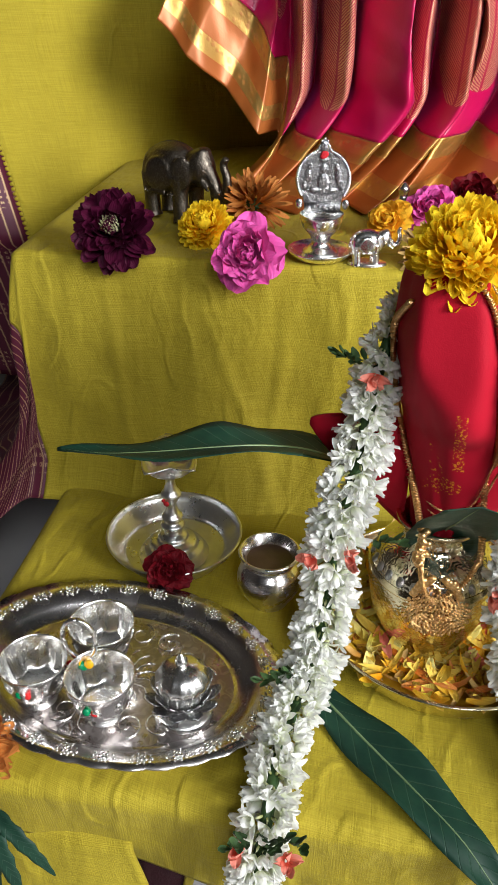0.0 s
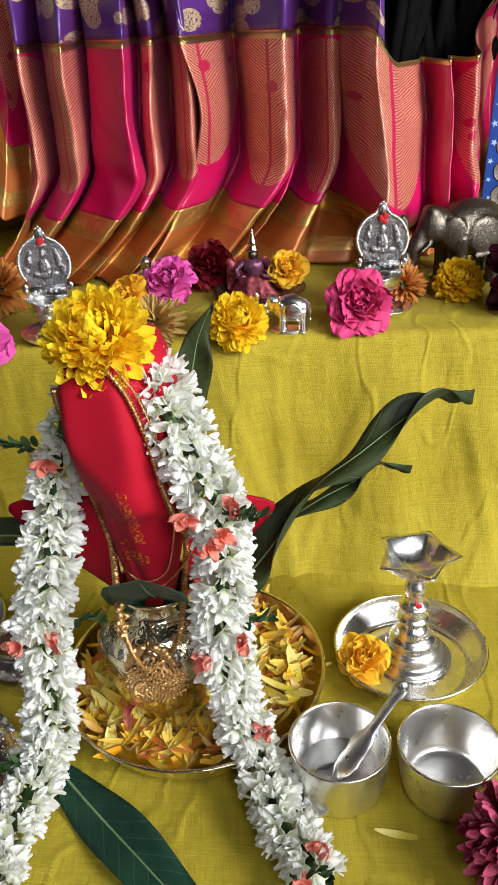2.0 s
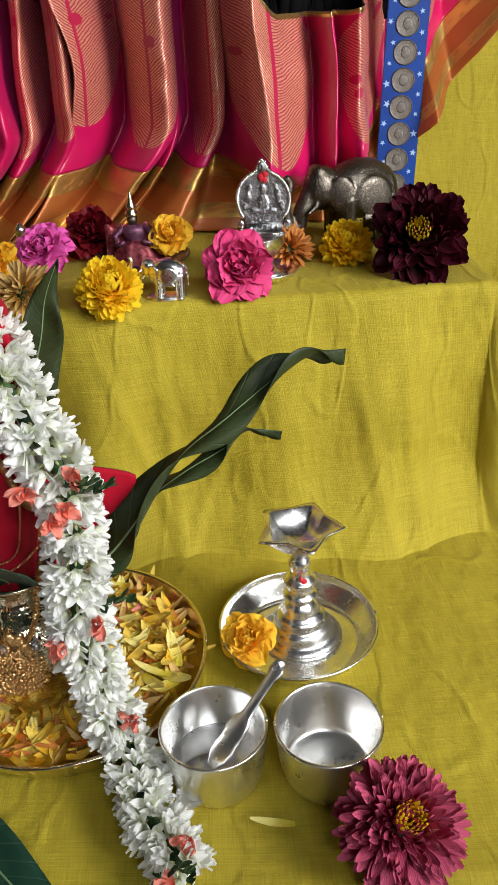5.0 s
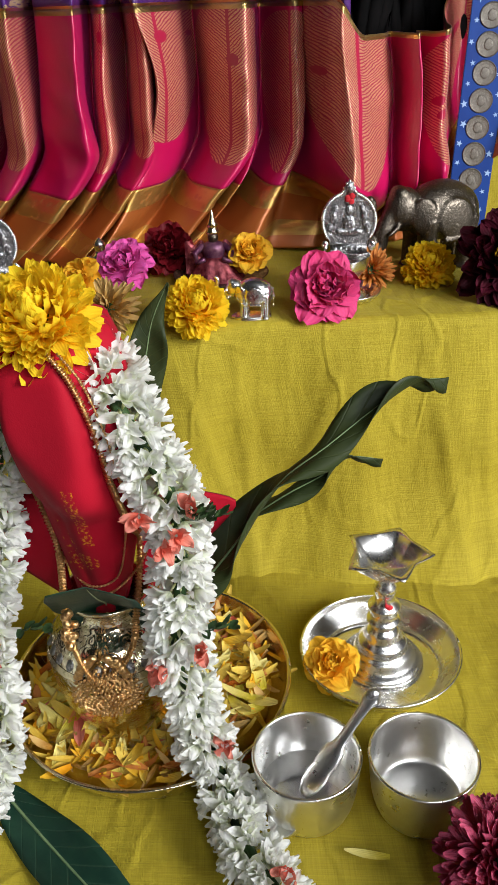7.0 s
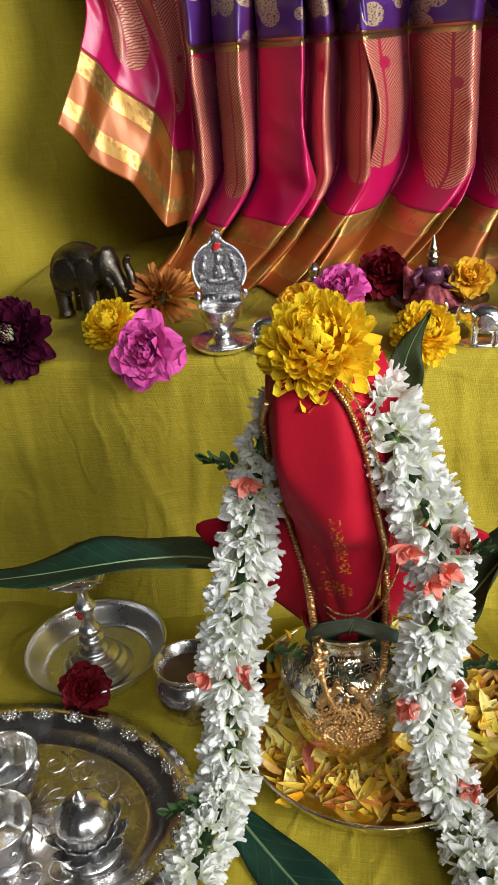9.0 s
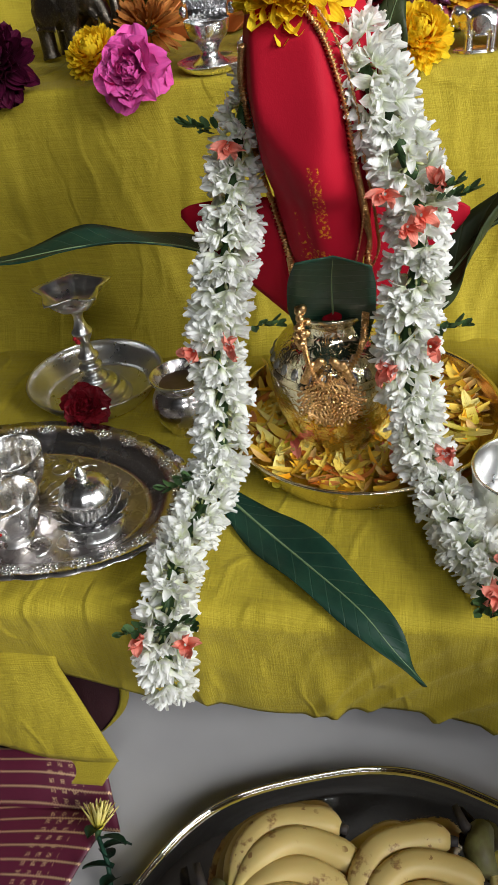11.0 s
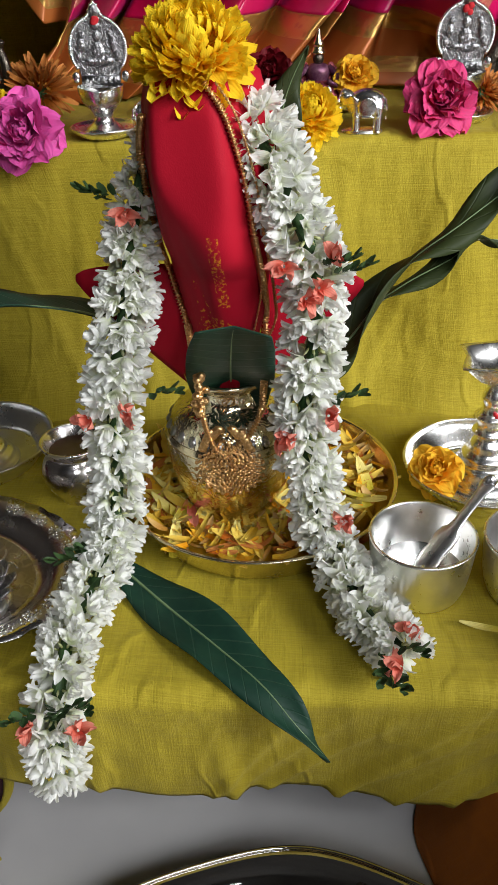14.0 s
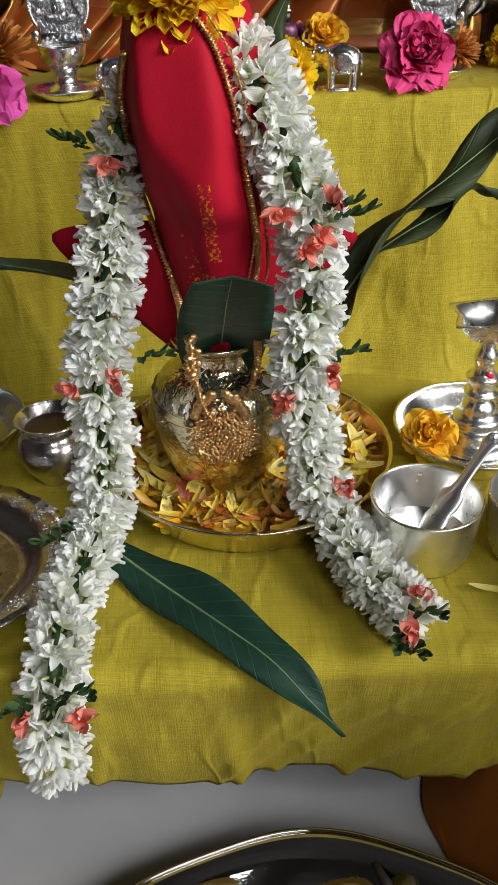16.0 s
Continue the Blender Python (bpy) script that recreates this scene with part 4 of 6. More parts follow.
def chain(name, pts, link_r, mat, label, flat=0.6, step=0.0017):
    ob = thing(name, pose(0, 0, 0), label, "necklace")
    line = rounded(pts, 26)
    part("cord", tube(line, link_r * 0.55, 8, flat=0.6), mat, ob)
    bm, acc = bmesh.new(), 0.0
    for p, q in zip(line, line[1:]):
        acc += (q - p).length
        if acc > step:
            acc = 0.0
            rot = (q - p).to_track_quat("Z", "Y").to_matrix().to_4x4()
            blob(bm, Matrix.Translation(p) @ rot @ Matrix.Diagonal((link_r, link_r * 0.7, step * 0.55, 1)), 6)
    tagged(part("link_run", bm, mat, ob), kind="stuff")
    return ob


def on_wrap(x, z, out=0.003):
    """A place on the front of the red cloth."""
    b = min(max((z - 0.365) / 0.245, 0.0), 1.0)
    best = min((wrap_at(a / 120, b) for a in range(62, 119)), key=lambda p: abs(p.x - x))
    c = Vector((0.066, 0.560, best.z))
    return best + (best - c).normalized() * out


left = [on_wrap(0.030, 0.578), on_wrap(0.016, 0.545), on_wrap(0.017, 0.50), on_wrap(0.036, 0.455), on_wrap(0.047, 0.425), Vector((0.054, 0.496, 0.400))]
right = [on_wrap(0.070, 0.600), on_wrap(0.080, 0.580), on_wrap(0.089, 0.545), on_wrap(0.096, 0.505), on_wrap(0.101, 0.46), on_wrap(0.104, 0.42), Vector((0.101, 0.507, 0.385))]
necklace = chain("gold_necklace", left + [Vector((0.056, 0.496, 0.375)), Vector((0.060, 0.498, 0.352)), Vector((0.070, 0.499, 0.337)), Vector((0.088, 0.501, 0.350)), Vector((0.098, 0.505, 0.368))] + right[::-1], 0.0034, GOLD, "broad gold necklace with a peacock pendant")
chain("gold_chain", [p + Vector((0.007, -0.001, 0.0)) for p in right[:6]] + [on_wrap(0.092, 0.405), on_wrap(0.070, 0.397), on_wrap(0.046, 0.413)], 0.0015, GOLD, "thin gold bead chain over the red cloth", step=0.0022)
chain("gold_chain", [on_wrap(0.100, 0.48), on_wrap(0.098, 0.45), on_wrap(0.088, 0.417), on_wrap(0.066, 0.408), on_wrap(0.044, 0.415)], 0.0013, GOLD, "thin gold chain looped across the cloth", step=0.0022)
bm = bmesh.new()
for k in range(210):
    a = 2.39996 * k
    r = 0.025 * math.sqrt(k / 210)
    blob(bm, ell(0.074 + r * math.cos(a), 0.5000 - 0.003 * (1 - k / 210) - 0.0012 * (k % 3 == 0), 0.322 + r * 0.9 * math.sin(a), 0.0019, 0.0013, 0.0011, 0, math.degrees(a), 0), 6)
for k in range(3):
    tube([(0.072 + (0.008 + 0.006 * k) * math.cos(t * 0.26), 0.4985, 0.322 + (0.007 + 0.005 * k) * math.sin(t * 0.26)) for t in range(25)], 0.0011, 5, bm)
for k in range(24):
    a = 2 * math.pi * k / 24
    blob(bm, ell(0.074 + 0.0265 * math.cos(a), 0.502, 0.321 + 0.0240 * math.sin(a), 0.0018, 0.0018, 0.0018), 6)
part("pendant", bm, GOLD, necklace, "round openwork gold pendant")
for sx in (-1, 1):
    bm = bmesh.new()
    for k in range(9):
        blob(bm, ell(0.072 + sx * (0.018 - 0.0016 * k), 0.499, 0.342 + 0.0036 * k * (1 if k < 5 else 0.6), 0.004, 0.003, 0.003), 8)
    fused(part("peacock", bm, GOLD, necklace, "small gold peacock beside the pendant"), 0.0007)
bm = bmesh.new()
for k in range(14):
    a = 2.4 * k
    blob(bm, ell(0.054 + 0.0055 * math.cos(a) * (k % 3) / 2, 0.496 + 0.004 * math.sin(a), 0.392 + 0.0025 * (k - 7), 0.0036, 0.0034, 0.003), 8)
fused(part("side_boss", bm, GOLD, necklace, "ball-shaped gold clasp"), 0.0007)


# ---- jasmine garland ----
def jasmine_bm(seed):
    """One double jasmine: a ring of slim spreading petals, a tighter inner ring and the tube."""
    r = random.Random(seed)
    bm = bmesh.new()
    lay = bm.loops.layers.uv.verify()
    for k in range(9):
        inner = k >= 6
        lift = r.uniform(62, 84) if inner else r.uniform(28, 64)
        petal(bm, lay, pose(0, 0, 0.009, 0, 0, k * (120 if inner else 60) + 25 * inner + r.uniform(-14, 14)) @ pose(0, 0.0006, 0, lift, r.uniform(-14, 14), 0),
              r.uniform(0.0135, 0.0190), r.uniform(0.0070, 0.0088), r.uniform(0.16, 0.30), r.uniform(-0.7, 0.8), 6, 0.62, ruffle=0.0004, ph=k, cols=4)
    # the petals spring from one point at the mouth of the tube
    top = Vector((0, 0, 0.009))
    bmesh.ops.pointmerge(bm, verts=[v for v in bm.verts if (v.co - top).length < 0.0030], merge_co=top)
    tube([(0, 0, 0), (0, 0, 0.005), top], lambda f: 0.0011 + 0.0006 * f, 5, bm, mat=1)
    bmesh.ops.pointmerge(bm, verts=[v for v in bm.verts if (v.co - top).length < 0.0019], merge_co=top)
    return bm


def frames_along(pts, step):
    line = rounded(pts, 20)
    out, acc = [], 0.0
    for p, q in zip(line, line[1:]):
        acc += (q - p).length
        if acc >= step:
            acc = 0.0
            out.append((p, (q - p).normalized()))
    return out


gar = thing("jasmine_garland", pose(0, 0, 0), "white jasmine garland with coral flowers round the kalash", "garland")
LEFT = [(0.075, 0.612, 0.560), (0.048, 0.612, 0.562), (0.028, 0.590, 0.550), (0.014, 0.563, 0.518), (0.007, 0.545, 0.485), (0.003, 0.527, 0.45), (-0.006, 0.515, 0.41), (-0.012, 0.507, 0.378), (-0.014, 0.505, 0.33), (-0.018, 0.495, 0.29), (-0.026, 0.478, 0.258), (-0.036, 0.440, 0.248), (-0.042, 0.400, 0.247), (-0.043, 0.366, 0.240), (-0.046, 0.347, 0.215), (-0.050, 0.345, 0.185), (-0.053, 0.348, 0.160)]
RIGHT = [(0.088, 0.562, 0.570), (0.093, 0.545, 0.573), (0.105, 0.522, 0.554), (0.121, 0.514, 0.524), (0.136, 0.510, 0.487), (0.139, 0.506, 0.45), (0.135, 0.502, 0.41), (0.131, 0.498, 0.365), (0.136, 0.497, 0.325), (0.146, 0.490, 0.283), (0.157, 0.472, 0.258), (0.168, 0.440, 0.248), (0.180, 0.408, 0.246), (0.196, 0.384, 0.245)]
rnd = random.Random(11)
kinds = [part("jasmine", jasmine_bm(s), [WHITE, STAMEN], gar) for s in range(4)]
spots = []
for line in (LEFT, RIGHT):
    part("thread", tube(rounded(line, 8), 0.0050, 8), SPRIG, gar, "green string and stalks")
    rings = frames_along(line, 0.0086)
    for i, (p, t) in enumerate(rings):
        slim = (0.88 + 0.06 * smooth_step(p.z, 0.47, 0.52) if line is RIGHT else 0.64 + 0.24 * smooth_step(p.z, 0.54, 0.47)) - 0.06 * smooth_step(p.z, 0.27, 0.22)
        a0 = rnd.uniform(0, 6.28)
        side = t.orthogonal().normalized()
        for k in range(7):
            a = a0 + 2 * math.pi * k / 7 + rnd.uniform(-0.3, 0.3)
            out = Matrix.Rotation(a, 3, t) @ side
            way = (out + t * rnd.uniform(-0.45, 1.1)).normalized()
            size = slim * rnd.uniform(0.80, 1.12)
            place = p + out * 0.0045 * slim
            if place.z < 0.232 and place.y > 0.372:
                continue
            spin = way.to_track_quat("Z", "Y").to_matrix().to_4x4() @ Matrix.Rotation(rnd.uniform(0, 6), 4, "Z")
            spots.append((out.y + 0.3 * out.z - 0.2 * out.z, Matrix.Translation(place) @ spin @ Matrix.Scale(size, 4)))
order = sorted(range(len(spots)), key=lambda i: spots[i][0])
for ob, i in zip(kinds, order[:4]):
    ob.matrix_basis = spots[i][1]
for n_, i in enumerate(order[4:296]):
    again("jasmine", kinds[n_ % 4], spots[i][1], gar)
verts, faces, uvs, mats = [], [], [], []
bases = []
for s in range(4):
    me = kinds[s].data
    uv = me.uv_layers.active.data
    bases.append(([v.co.copy() for v in me.vertices], [(tuple(p.vertices), p.material_index, [tuple(uv[l].uv) for l in p.loop_indices]) for p in me.polygons]))
for n_, i in enumerate(order[296:]):
    co, fs = bases[n_ % 4]
    o = len(verts)
    verts += [spots[i][1] @ c for c in co]
    for f, mi, u in fs:
        faces.append([o + k for k in f])
        mats.append(mi)
        uvs += u
me = bpy.data.meshes.new("jasmine_mass")
me.from_pydata(verts, [], faces)
me.uv_layers.new().data.foreach_set("uv", [c for u in uvs for c in u])
me.polygons.foreach_set("material_index", mats)
me.polygons.foreach_set("use_smooth", [True] * len(faces))
me.materials.append(WHITE)
me.materials.append(STAMEN)
mass = new("jasmine_mass", me)
mass.parent = gar
tagged(mass, "packed white jasmine flowers", kind="stuff")


def coral_bm(seed):
    r = random.Random(seed)
    bm = bmesh.new()
    lay = bm.loops.layers.uv.verify()
    for k in range(5):
        petal(bm, lay, pose(0, 0, 0.002, 0, 0, k * 55 - 110 + r.uniform(-12, 12)) @ pose(0, 0.001, 0, r.uniform(15, 70), r.uniform(-25, 25), 0), r.uniform(0.010, 0.015), r.uniform(0.006, 0.009), 0.3, r.uniform(-0.9, 1.2), 6, 0.4, ruffle=0.0030, cols=4, ph=k)
    return bm


corals = [part("coral_flower", coral_bm(s), CORAL, gar, "coral orange flower") for s in range(3)]
CORAL_AT = [(-0.064, 0.340, 0.222), (-0.026, 0.335, 0.224), (0.002, 0.490, 0.382), (-0.027, 0.492, 0.376), (0.139, 0.486, 0.476), (0.116, 0.488, 0.490), (0.150, 0.490, 0.494), (0.130, 0.483, 0.470), (0.114, 0.490, 0.356), (0.147, 0.481, 0.381), (0.121, 0.485, 0.362), (0.192, 0.366, 0.250), (0.203, 0.394, 0.262), (0.163, 0.478, 0.288), (0.008, 0.535, 0.514)]
for k, c in enumerate(CORAL_AT):
    m = Matrix.Translation(c) @ Vector((random.uniform(-0.4, 0.4), -1, random.uniform(0.1, 0.8))).to_track_quat("Z", "Y").to_matrix().to_4x4() @ Matrix.Rotation(random.uniform(0, 6), 4, "Z")
    if k < 3:
        corals[k].matrix_basis = m
    else:
        again("coral_flower", corals[k % 3], m, gar)


def sprig_bm(seed):
    r = random.Random(seed)
    bm = bmesh.new()
    lay = bm.loops.layers.uv.verify()
    stem = [bm.verts.new((0, 0.0025 * k, 0.0004 * k)) for k in range(9)]
    for k in range(9):
        old = set(bm.verts)
        petal(bm, lay, pose(0, 0.0025 * k, 0.0004 * k, r.uniform(-20, 40), r.uniform(-20, 20), (60 if k % 2 else -60) * (1 - k / 12)), r.uniform(0.007, 0.012), 0.0065, 0.2, 0.4, 3, 0.45)
        leaf = [v for v in bm.verts if v not in old]
        bmesh.ops.weld_verts(bm, targetmap={leaf[0]: stem[k], leaf[1]: stem[k]})
    for p, q in zip(stem, stem[1:]):
        tip = bm.verts.new(p.co.lerp(q.co, 0.5) + Vector((0.0007, 0, 0)))
        bm.faces.new((p, q, tip))
    return bm


sprigs = [part("green_sprig", sprig_bm(s), SPRIG, gar, "ferny dark green sprig") for s in range(2)]
SPRIG_AT = [((0.000, 0.540, 0.524), (-1, -0.2, 0.1)), ((0.020, 0.498, 0.392), (1, -0.3, 0.0)), ((0.152, 0.490, 0.484), (1, -0.3, 0.2)), ((0.152, 0.492, 0.388), (1, -0.2, 0.1)), ((0.185, 0.375, 0.247), (-0.3, -1, -0.2)), ((0.196, 0.372, 0.262), (0.6, -1, 0.4)), ((-0.040, 0.338, 0.240), (0.3, -1, 0.5)), ((-0.055, 0.338, 0.238), (-0.8, -1, 0.3)), ((-0.045, 0.468, 0.262), (-1, -0.5, 0.0)), ((-0.035, 0.47, 0.268), (-0.7, -0.8, 0.4)), ((0.190, 0.368, 0.240), (0.1, -0.8, 0.1)), ((-0.002, 0.542, 0.520), (-0.8, -0.5, 0.3)), ((0.146, 0.488, 0.490), (0.8, -0.6, 0.3)), ((-0.030, 0.338, 0.246), (0.8, -0.6, 0.2))]
for k, (c, w) in enumerate(SPRIG_AT):
    m = Matrix.Translation(c) @ Vector(w).to_track_quat("Y", "Z").to_matrix().to_4x4()
    if k < 2:
        sprigs[k].matrix_basis = m
    else:
        again("green_sprig", sprigs[k % 2], m, gar)


# ---- oil lamps ----
def back_lamp(m, mat, label):
    """A small lamp: saucer, waisted foot, bowl with a spout, and an upright arched back plate."""
    ob = thing("oil_lamp", m, label, "lamp", "arched oil lamps")
    part("saucer", lathe(smooth_profile([(0.0003, 0.0), (0.026, 0.0), (0.036, 0.006), (0.0385, 0.010), (0.037, 0.0105), (0.033, 0.007), (0.022, 0.0035), (0.0003, 0.0035)], 4), 48), SILVER, ob)
    part("stem", lathe(smooth_profile([(0.022, 0.0035), (0.021, 0.008), (0.013, 0.014), (0.0105, 0.020), (0.0125, 0.026), (0.016, 0.030)], 4), 40), SILVER, ob)

    def spout(a, r, z):
        f = math.exp(-((math.degrees(a) - 270) / 26) ** 2)
        return r * (1 + 0.22 * f), z - 0.002 * f
    part("bowl", lathe(smooth_profile([(0.0003, 0.030), (0.016, 0.031), (0.023, 0.040), (0.025, 0.050), (0.0245, 0.051), (0.021, 0.041), (0.0003, 0.036)], 4), 48, wave=spout), SILVER, ob)
    outline = []
    for k in range(61):
        a = -0.22 * math.pi + 1.44 * math.pi * k / 60
        r = 0.030 + 0.012 * math.exp(-((a - math.pi / 2) / 0.16) ** 2)
        outline.append((r * 1.0 * math.cos(a), 0.086 + r * 1.05 * math.sin(a)))
    outline = [(0.020, 0.046)] + outline + [(-0.020, 0.046)]
    bm = bmesh.new()
    for y, sc in ((0.020, 1.0), (0.0165, 0.97)):
        bm.faces.new([bm.verts.new((x * sc, y, 0.08 + (z - 0.08) * sc)) for x, z in (outline if y < 0.018 else outline[::-1])])
    bm.verts.ensure_lookup_table()
    n = len(outline)
    for k in range(n):
        bm.faces.new((bm.verts[k], bm.verts[(k + 1) % n], bm.verts[n + (n - 2 - k) % n], bm.verts[n + (n - 1 - k)]))
    back = part("back_plate", bm, mat, ob, "arched plate with beaded rim", smooth=False)
    bm = bmesh.new()
    for x, z in outline[2:-2]:
        blob(bm, ell(x, 0.0165, z, 0.0021, 0.0022, 0.0021), 8)
    part("beading", bm, SILVER, back)
    bm = bmesh.new()
    for x, z, a, c in ((0, 0.083, 0.0075, 0.010), (0, 0.098, 0.0045, 0.0055), (0, 0.073, 0.014, 0.005), (-0.010, 0.074, 0.006, 0.004), (0.010, 0.074, 0.006, 0.004), (-0.017, 0.090, 0.004, 0.009), (0.017, 0.090, 0.004, 0.009), (-0.015, 0.100, 0.003, 0.004), (0.015, 0.100, 0.003, 0.004), (-0.021, 0.079, 0.004, 0.006), (0.021, 0.079, 0.004, 0.006), (0, 0.122, 0.006, 0.007), (0, 0.108, 0.006, 0.004)):
        blob(bm, ell(x, 0.0158, z, a, 0.003, c), 10)
    fused(part("relief", bm, mat, back, "worn raised relief"), 0.0008)
    bm = box_bm(-0.021, 0.021, 0.011, 0.018, 0.050, 0.060, 0.001)
    for k in range(6):
        blob(bm, ell(-0.015 + 0.006 * k, 0.0105, 0.055, 0.0022, 0.0015, 0.003), 6)
    part("panel", bm, mat, back)
    for s in (-1, 1):
        bm = bmesh.new()
        blob(bm, ell(s * 0.027, 0.015, 0.058, 0.0045, 0.002, 0.006), 10)
        part("side_scroll", bm, SILVER, back)
    bm = bmesh.new()
    for k in range(4):
        blob(bm, ell(random.uniform(-0.003, 0.003), 0.0142, 0.112 + random.uniform(-0.004, 0.003), 0.004, 0.0018, 0.0035), 7)
    part("vermilion_dab", bm, KUMKUM, back, "dab of red powder")
    return ob


back_lamp(pose(-0.056, 0.835, SZ + 0.004, 0, 0, 4) @ Matrix.Scale(0.9, 4), OXIDE, "oxidised silver oil lamp with arched back plate")
back_lamp(pose(0.303, 0.868, SZ + 0.004, 0, 0, -8) @ Matrix.Scale(0.9, 4), OXIDE, "bright silver oil lamp with arched back plate")


def star_lamp(m, mat, label, base=((0.0003, 0.0), (0.036, 0.0), (0.0375, 0.003), (0.035, 0.006), (0.031, 0.009), (0.0275, 0.016), (0.0235, 0.020), (0.0225, 0.026), (0.0175, 0.031), (0.0150, 0.038), (0.0115, 0.043)),
              stem=((0.0115, 0.043), (0.0105, 0.047), (0.0155, 0.050), (0.0125, 0.054), (0.0115, 0.060), (0.0150, 0.066), (0.0105, 0.071), (0.0085, 0.078), (0.0105, 0.086), (0.0075, 0.094), (0.0060, 0.100), (0.0090, 0.104))):
    """A tall lamp with a five-pointed cup on a turned stem."""
    ob = thing("stem_lamp", m, label, "lamp", "five-pointed oil lamps")
    part("base", lathe(smooth_profile(base, 4), 56), mat, ob)
    part("stem", lathe(smooth_profile(stem, 4), 40), mat, ob)

    def star(a, r, z):
        f = abs(((math.degrees(a) + 18) % 72) - 36) / 36
        k = max(0, (r - 0.014) / 0.020)
        return r * (1 + (0.38 * f ** 1.6 - 0.14) * k), z - 0.002 * k * f
    part("cup", lathe([(0.0003, 0.104), (0.009, 0.104), (0.018, 0.106), (0.025, 0.115), (0.0305, 0.124), (0.0335, 0.1252), (0.0333, 0.1265), (0.029, 0.1255), (0.023, 0.117), (0.016, 0.109), (0.0003, 0.107)], 80, wave=star), mat, ob)
    bm = bmesh.new()
    blob(bm, ell(0.001, -0.0105, 0.0705, 0.0035, 0.002, 0.003), 8)
    blob(bm, ell(-0.002, -0.0108, 0.0735, 0.002, 0.0018, 0.002), 8)
    part("vermilion_dab", bm, KUMKUM, ob, "dab of red powder")
    return ob


plate("lamp_plate", (0.304, 0.610, TZ + 0.001), 0.073, 0.026, SILVER, "plain silver plate under the lamp", 0.80)
star_lamp(pose(0.307, 0.617, TZ + 0.005, 0, 0, 10), SILVER, "polished silver lamp with a star-shaped cup")
plate("lamp_plate", (-0.185, 0.660, TZ + 0.001), 0.071, 0.026, BRUSHED, "silver plate with a dull shine", 0.80)
star_lamp(pose(-0.184, 0.652, TZ + 0.005, 0, 0, -20), BRUSHED, "silver lamp with a star cup beneath a leaf",
          ((0.0003, 0.0), (0.034, 0.0), (0.0355, 0.003), (0.033, 0.006), (0.0315, 0.010), (0.026, 0.013), (0.024, 0.018), (0.0165, 0.021), (0.0145, 0.025), (0.0095, 0.028)),
          ((0.0095, 0.028), (0.0080, 0.033), (0.0125, 0.038), (0.0080, 0.043), (0.0110, 0.049), (0.0075, 0.054), (0.0055, 0.064), (0.0085, 0.072), (0.0105, 0.077), (0.0070, 0.083), (0.0048, 0.094), (0.0085, 0.104)))


# ---- bowls, spoon, lota ----
def bowl(m, label):
    ob = thing("silver_bowl", m, label, "bowl", "straight-sided bowls")
    part("body", lathe(smooth_profile([(0.0003, 0.0), (0.030, 0.0), (0.035, 0.004), (0.0385, 0.018), (0.0410, 0.045), (0.0412, 0.052), (0.0395, 0.0525), (0.0385, 0.045), (0.0360, 0.018), (0.031, 0.0045), (0.0003, 0.003)], 4), 64), BRUSHED, ob)
    ring = [(0.0408 * math.cos(2 * math.pi * k / 64), 0.0408 * math.sin(2 * math.pi * k / 64), 0.052) for k in range(65)]
    part("rolled_rim", tube(ring, 0.0013, 6), SILVER, ob)
    return ob


bowl(pose(0.223, 0.472, TZ + 0.001), "silver bowl holding water and a spoon")
bowl(pose(0.311, 0.466, TZ + 0.001), "empty straight-sided silver bowl")
bm = lathe([(0.0003, 0.0), (0.0375, 0.0)], 48)
wt = link("water", bm, MILK, None, "shallow clear water in the silver bowl", category="water")
wt.matrix_world = pose(0.223, 0.472, TZ + 0.016)
sp = thing("ritual_spoon", pose(0, 0, 0), "silver ritual spoon leaning in the bowl", "spoon")
a, b = Vector((0.208, 0.452, TZ + 0.012)), Vector((0.277, 0.500, TZ + 0.082))
shaft = [a.lerp(b, f) for f in (0.16, 0.24, 0.32, 0.38, 0.46, 0.54, 0.57, 0.62, 0.75, 0.9, 0.97, 1.0)]
widths = (0.004, 0.0085, 0.0095, 0.0085, 0.0100, 0.0085, 0.0055, 0.0045, 0.0042, 0.0046, 0.0070, 0.0050)
part("handle", tube(shaft, lambda f: widths[round(f * 11)], 10, flat=0.22, up=(-0.3, -0.4, 1)), BRUSHED, sp)
bm = lathe(smooth_profile([(0.0003, 0.0), (0.008, 0.001), (0.0115, 0.006), (0.012, 0.010), (0.011, 0.0098), (0.0003, 0.003)], 3), 28)
cup = part("cup", bm, BRUSHED, sp)
cup.matrix_basis = Matrix.Translation(a + Vector((-0.002, -0.004, -0.006))) @ pose(0, 0, 0, 20, -20, 0)
bm = bmesh.new()
blob(bm, ell(b.x, b.y, b.z, 0.006, 0.004, 0.006), 10)
part("finial", bm, OXIDE, sp)

lota = thing("water_lota", pose(-0.075, 0.600, TZ + 0.001), "small dark silver lota filled with brown liquid", "pot")
part("body", lathe(smooth_profile([(0.0003, 0.0), (0.018, 0.0), (0.020, 0.003), (0.029, 0.018), (0.0315, 0.030), (0.029, 0.041), (0.0235, 0.048), (0.0235, 0.052), (0.028, 0.058), (0.0295, 0.061), (0.027, 0.061), (0.022, 0.052), (0.0215, 0.046)], 4), 56), TRAY, lota)
part("rim", tube([(0.0285 * math.cos(2 * math.pi * k / 56), 0.0285 * math.sin(2 * math.pi * k / 56), 0.0605) for k in range(57)], 0.0016, 8), SILVER, lota)
lq = link("brown_liquid", lathe([(0.0003, 0.0), (0.0225, 0.0)], 40), DARKFILL, None, "brown liquid inside the small lota", category="liquid")
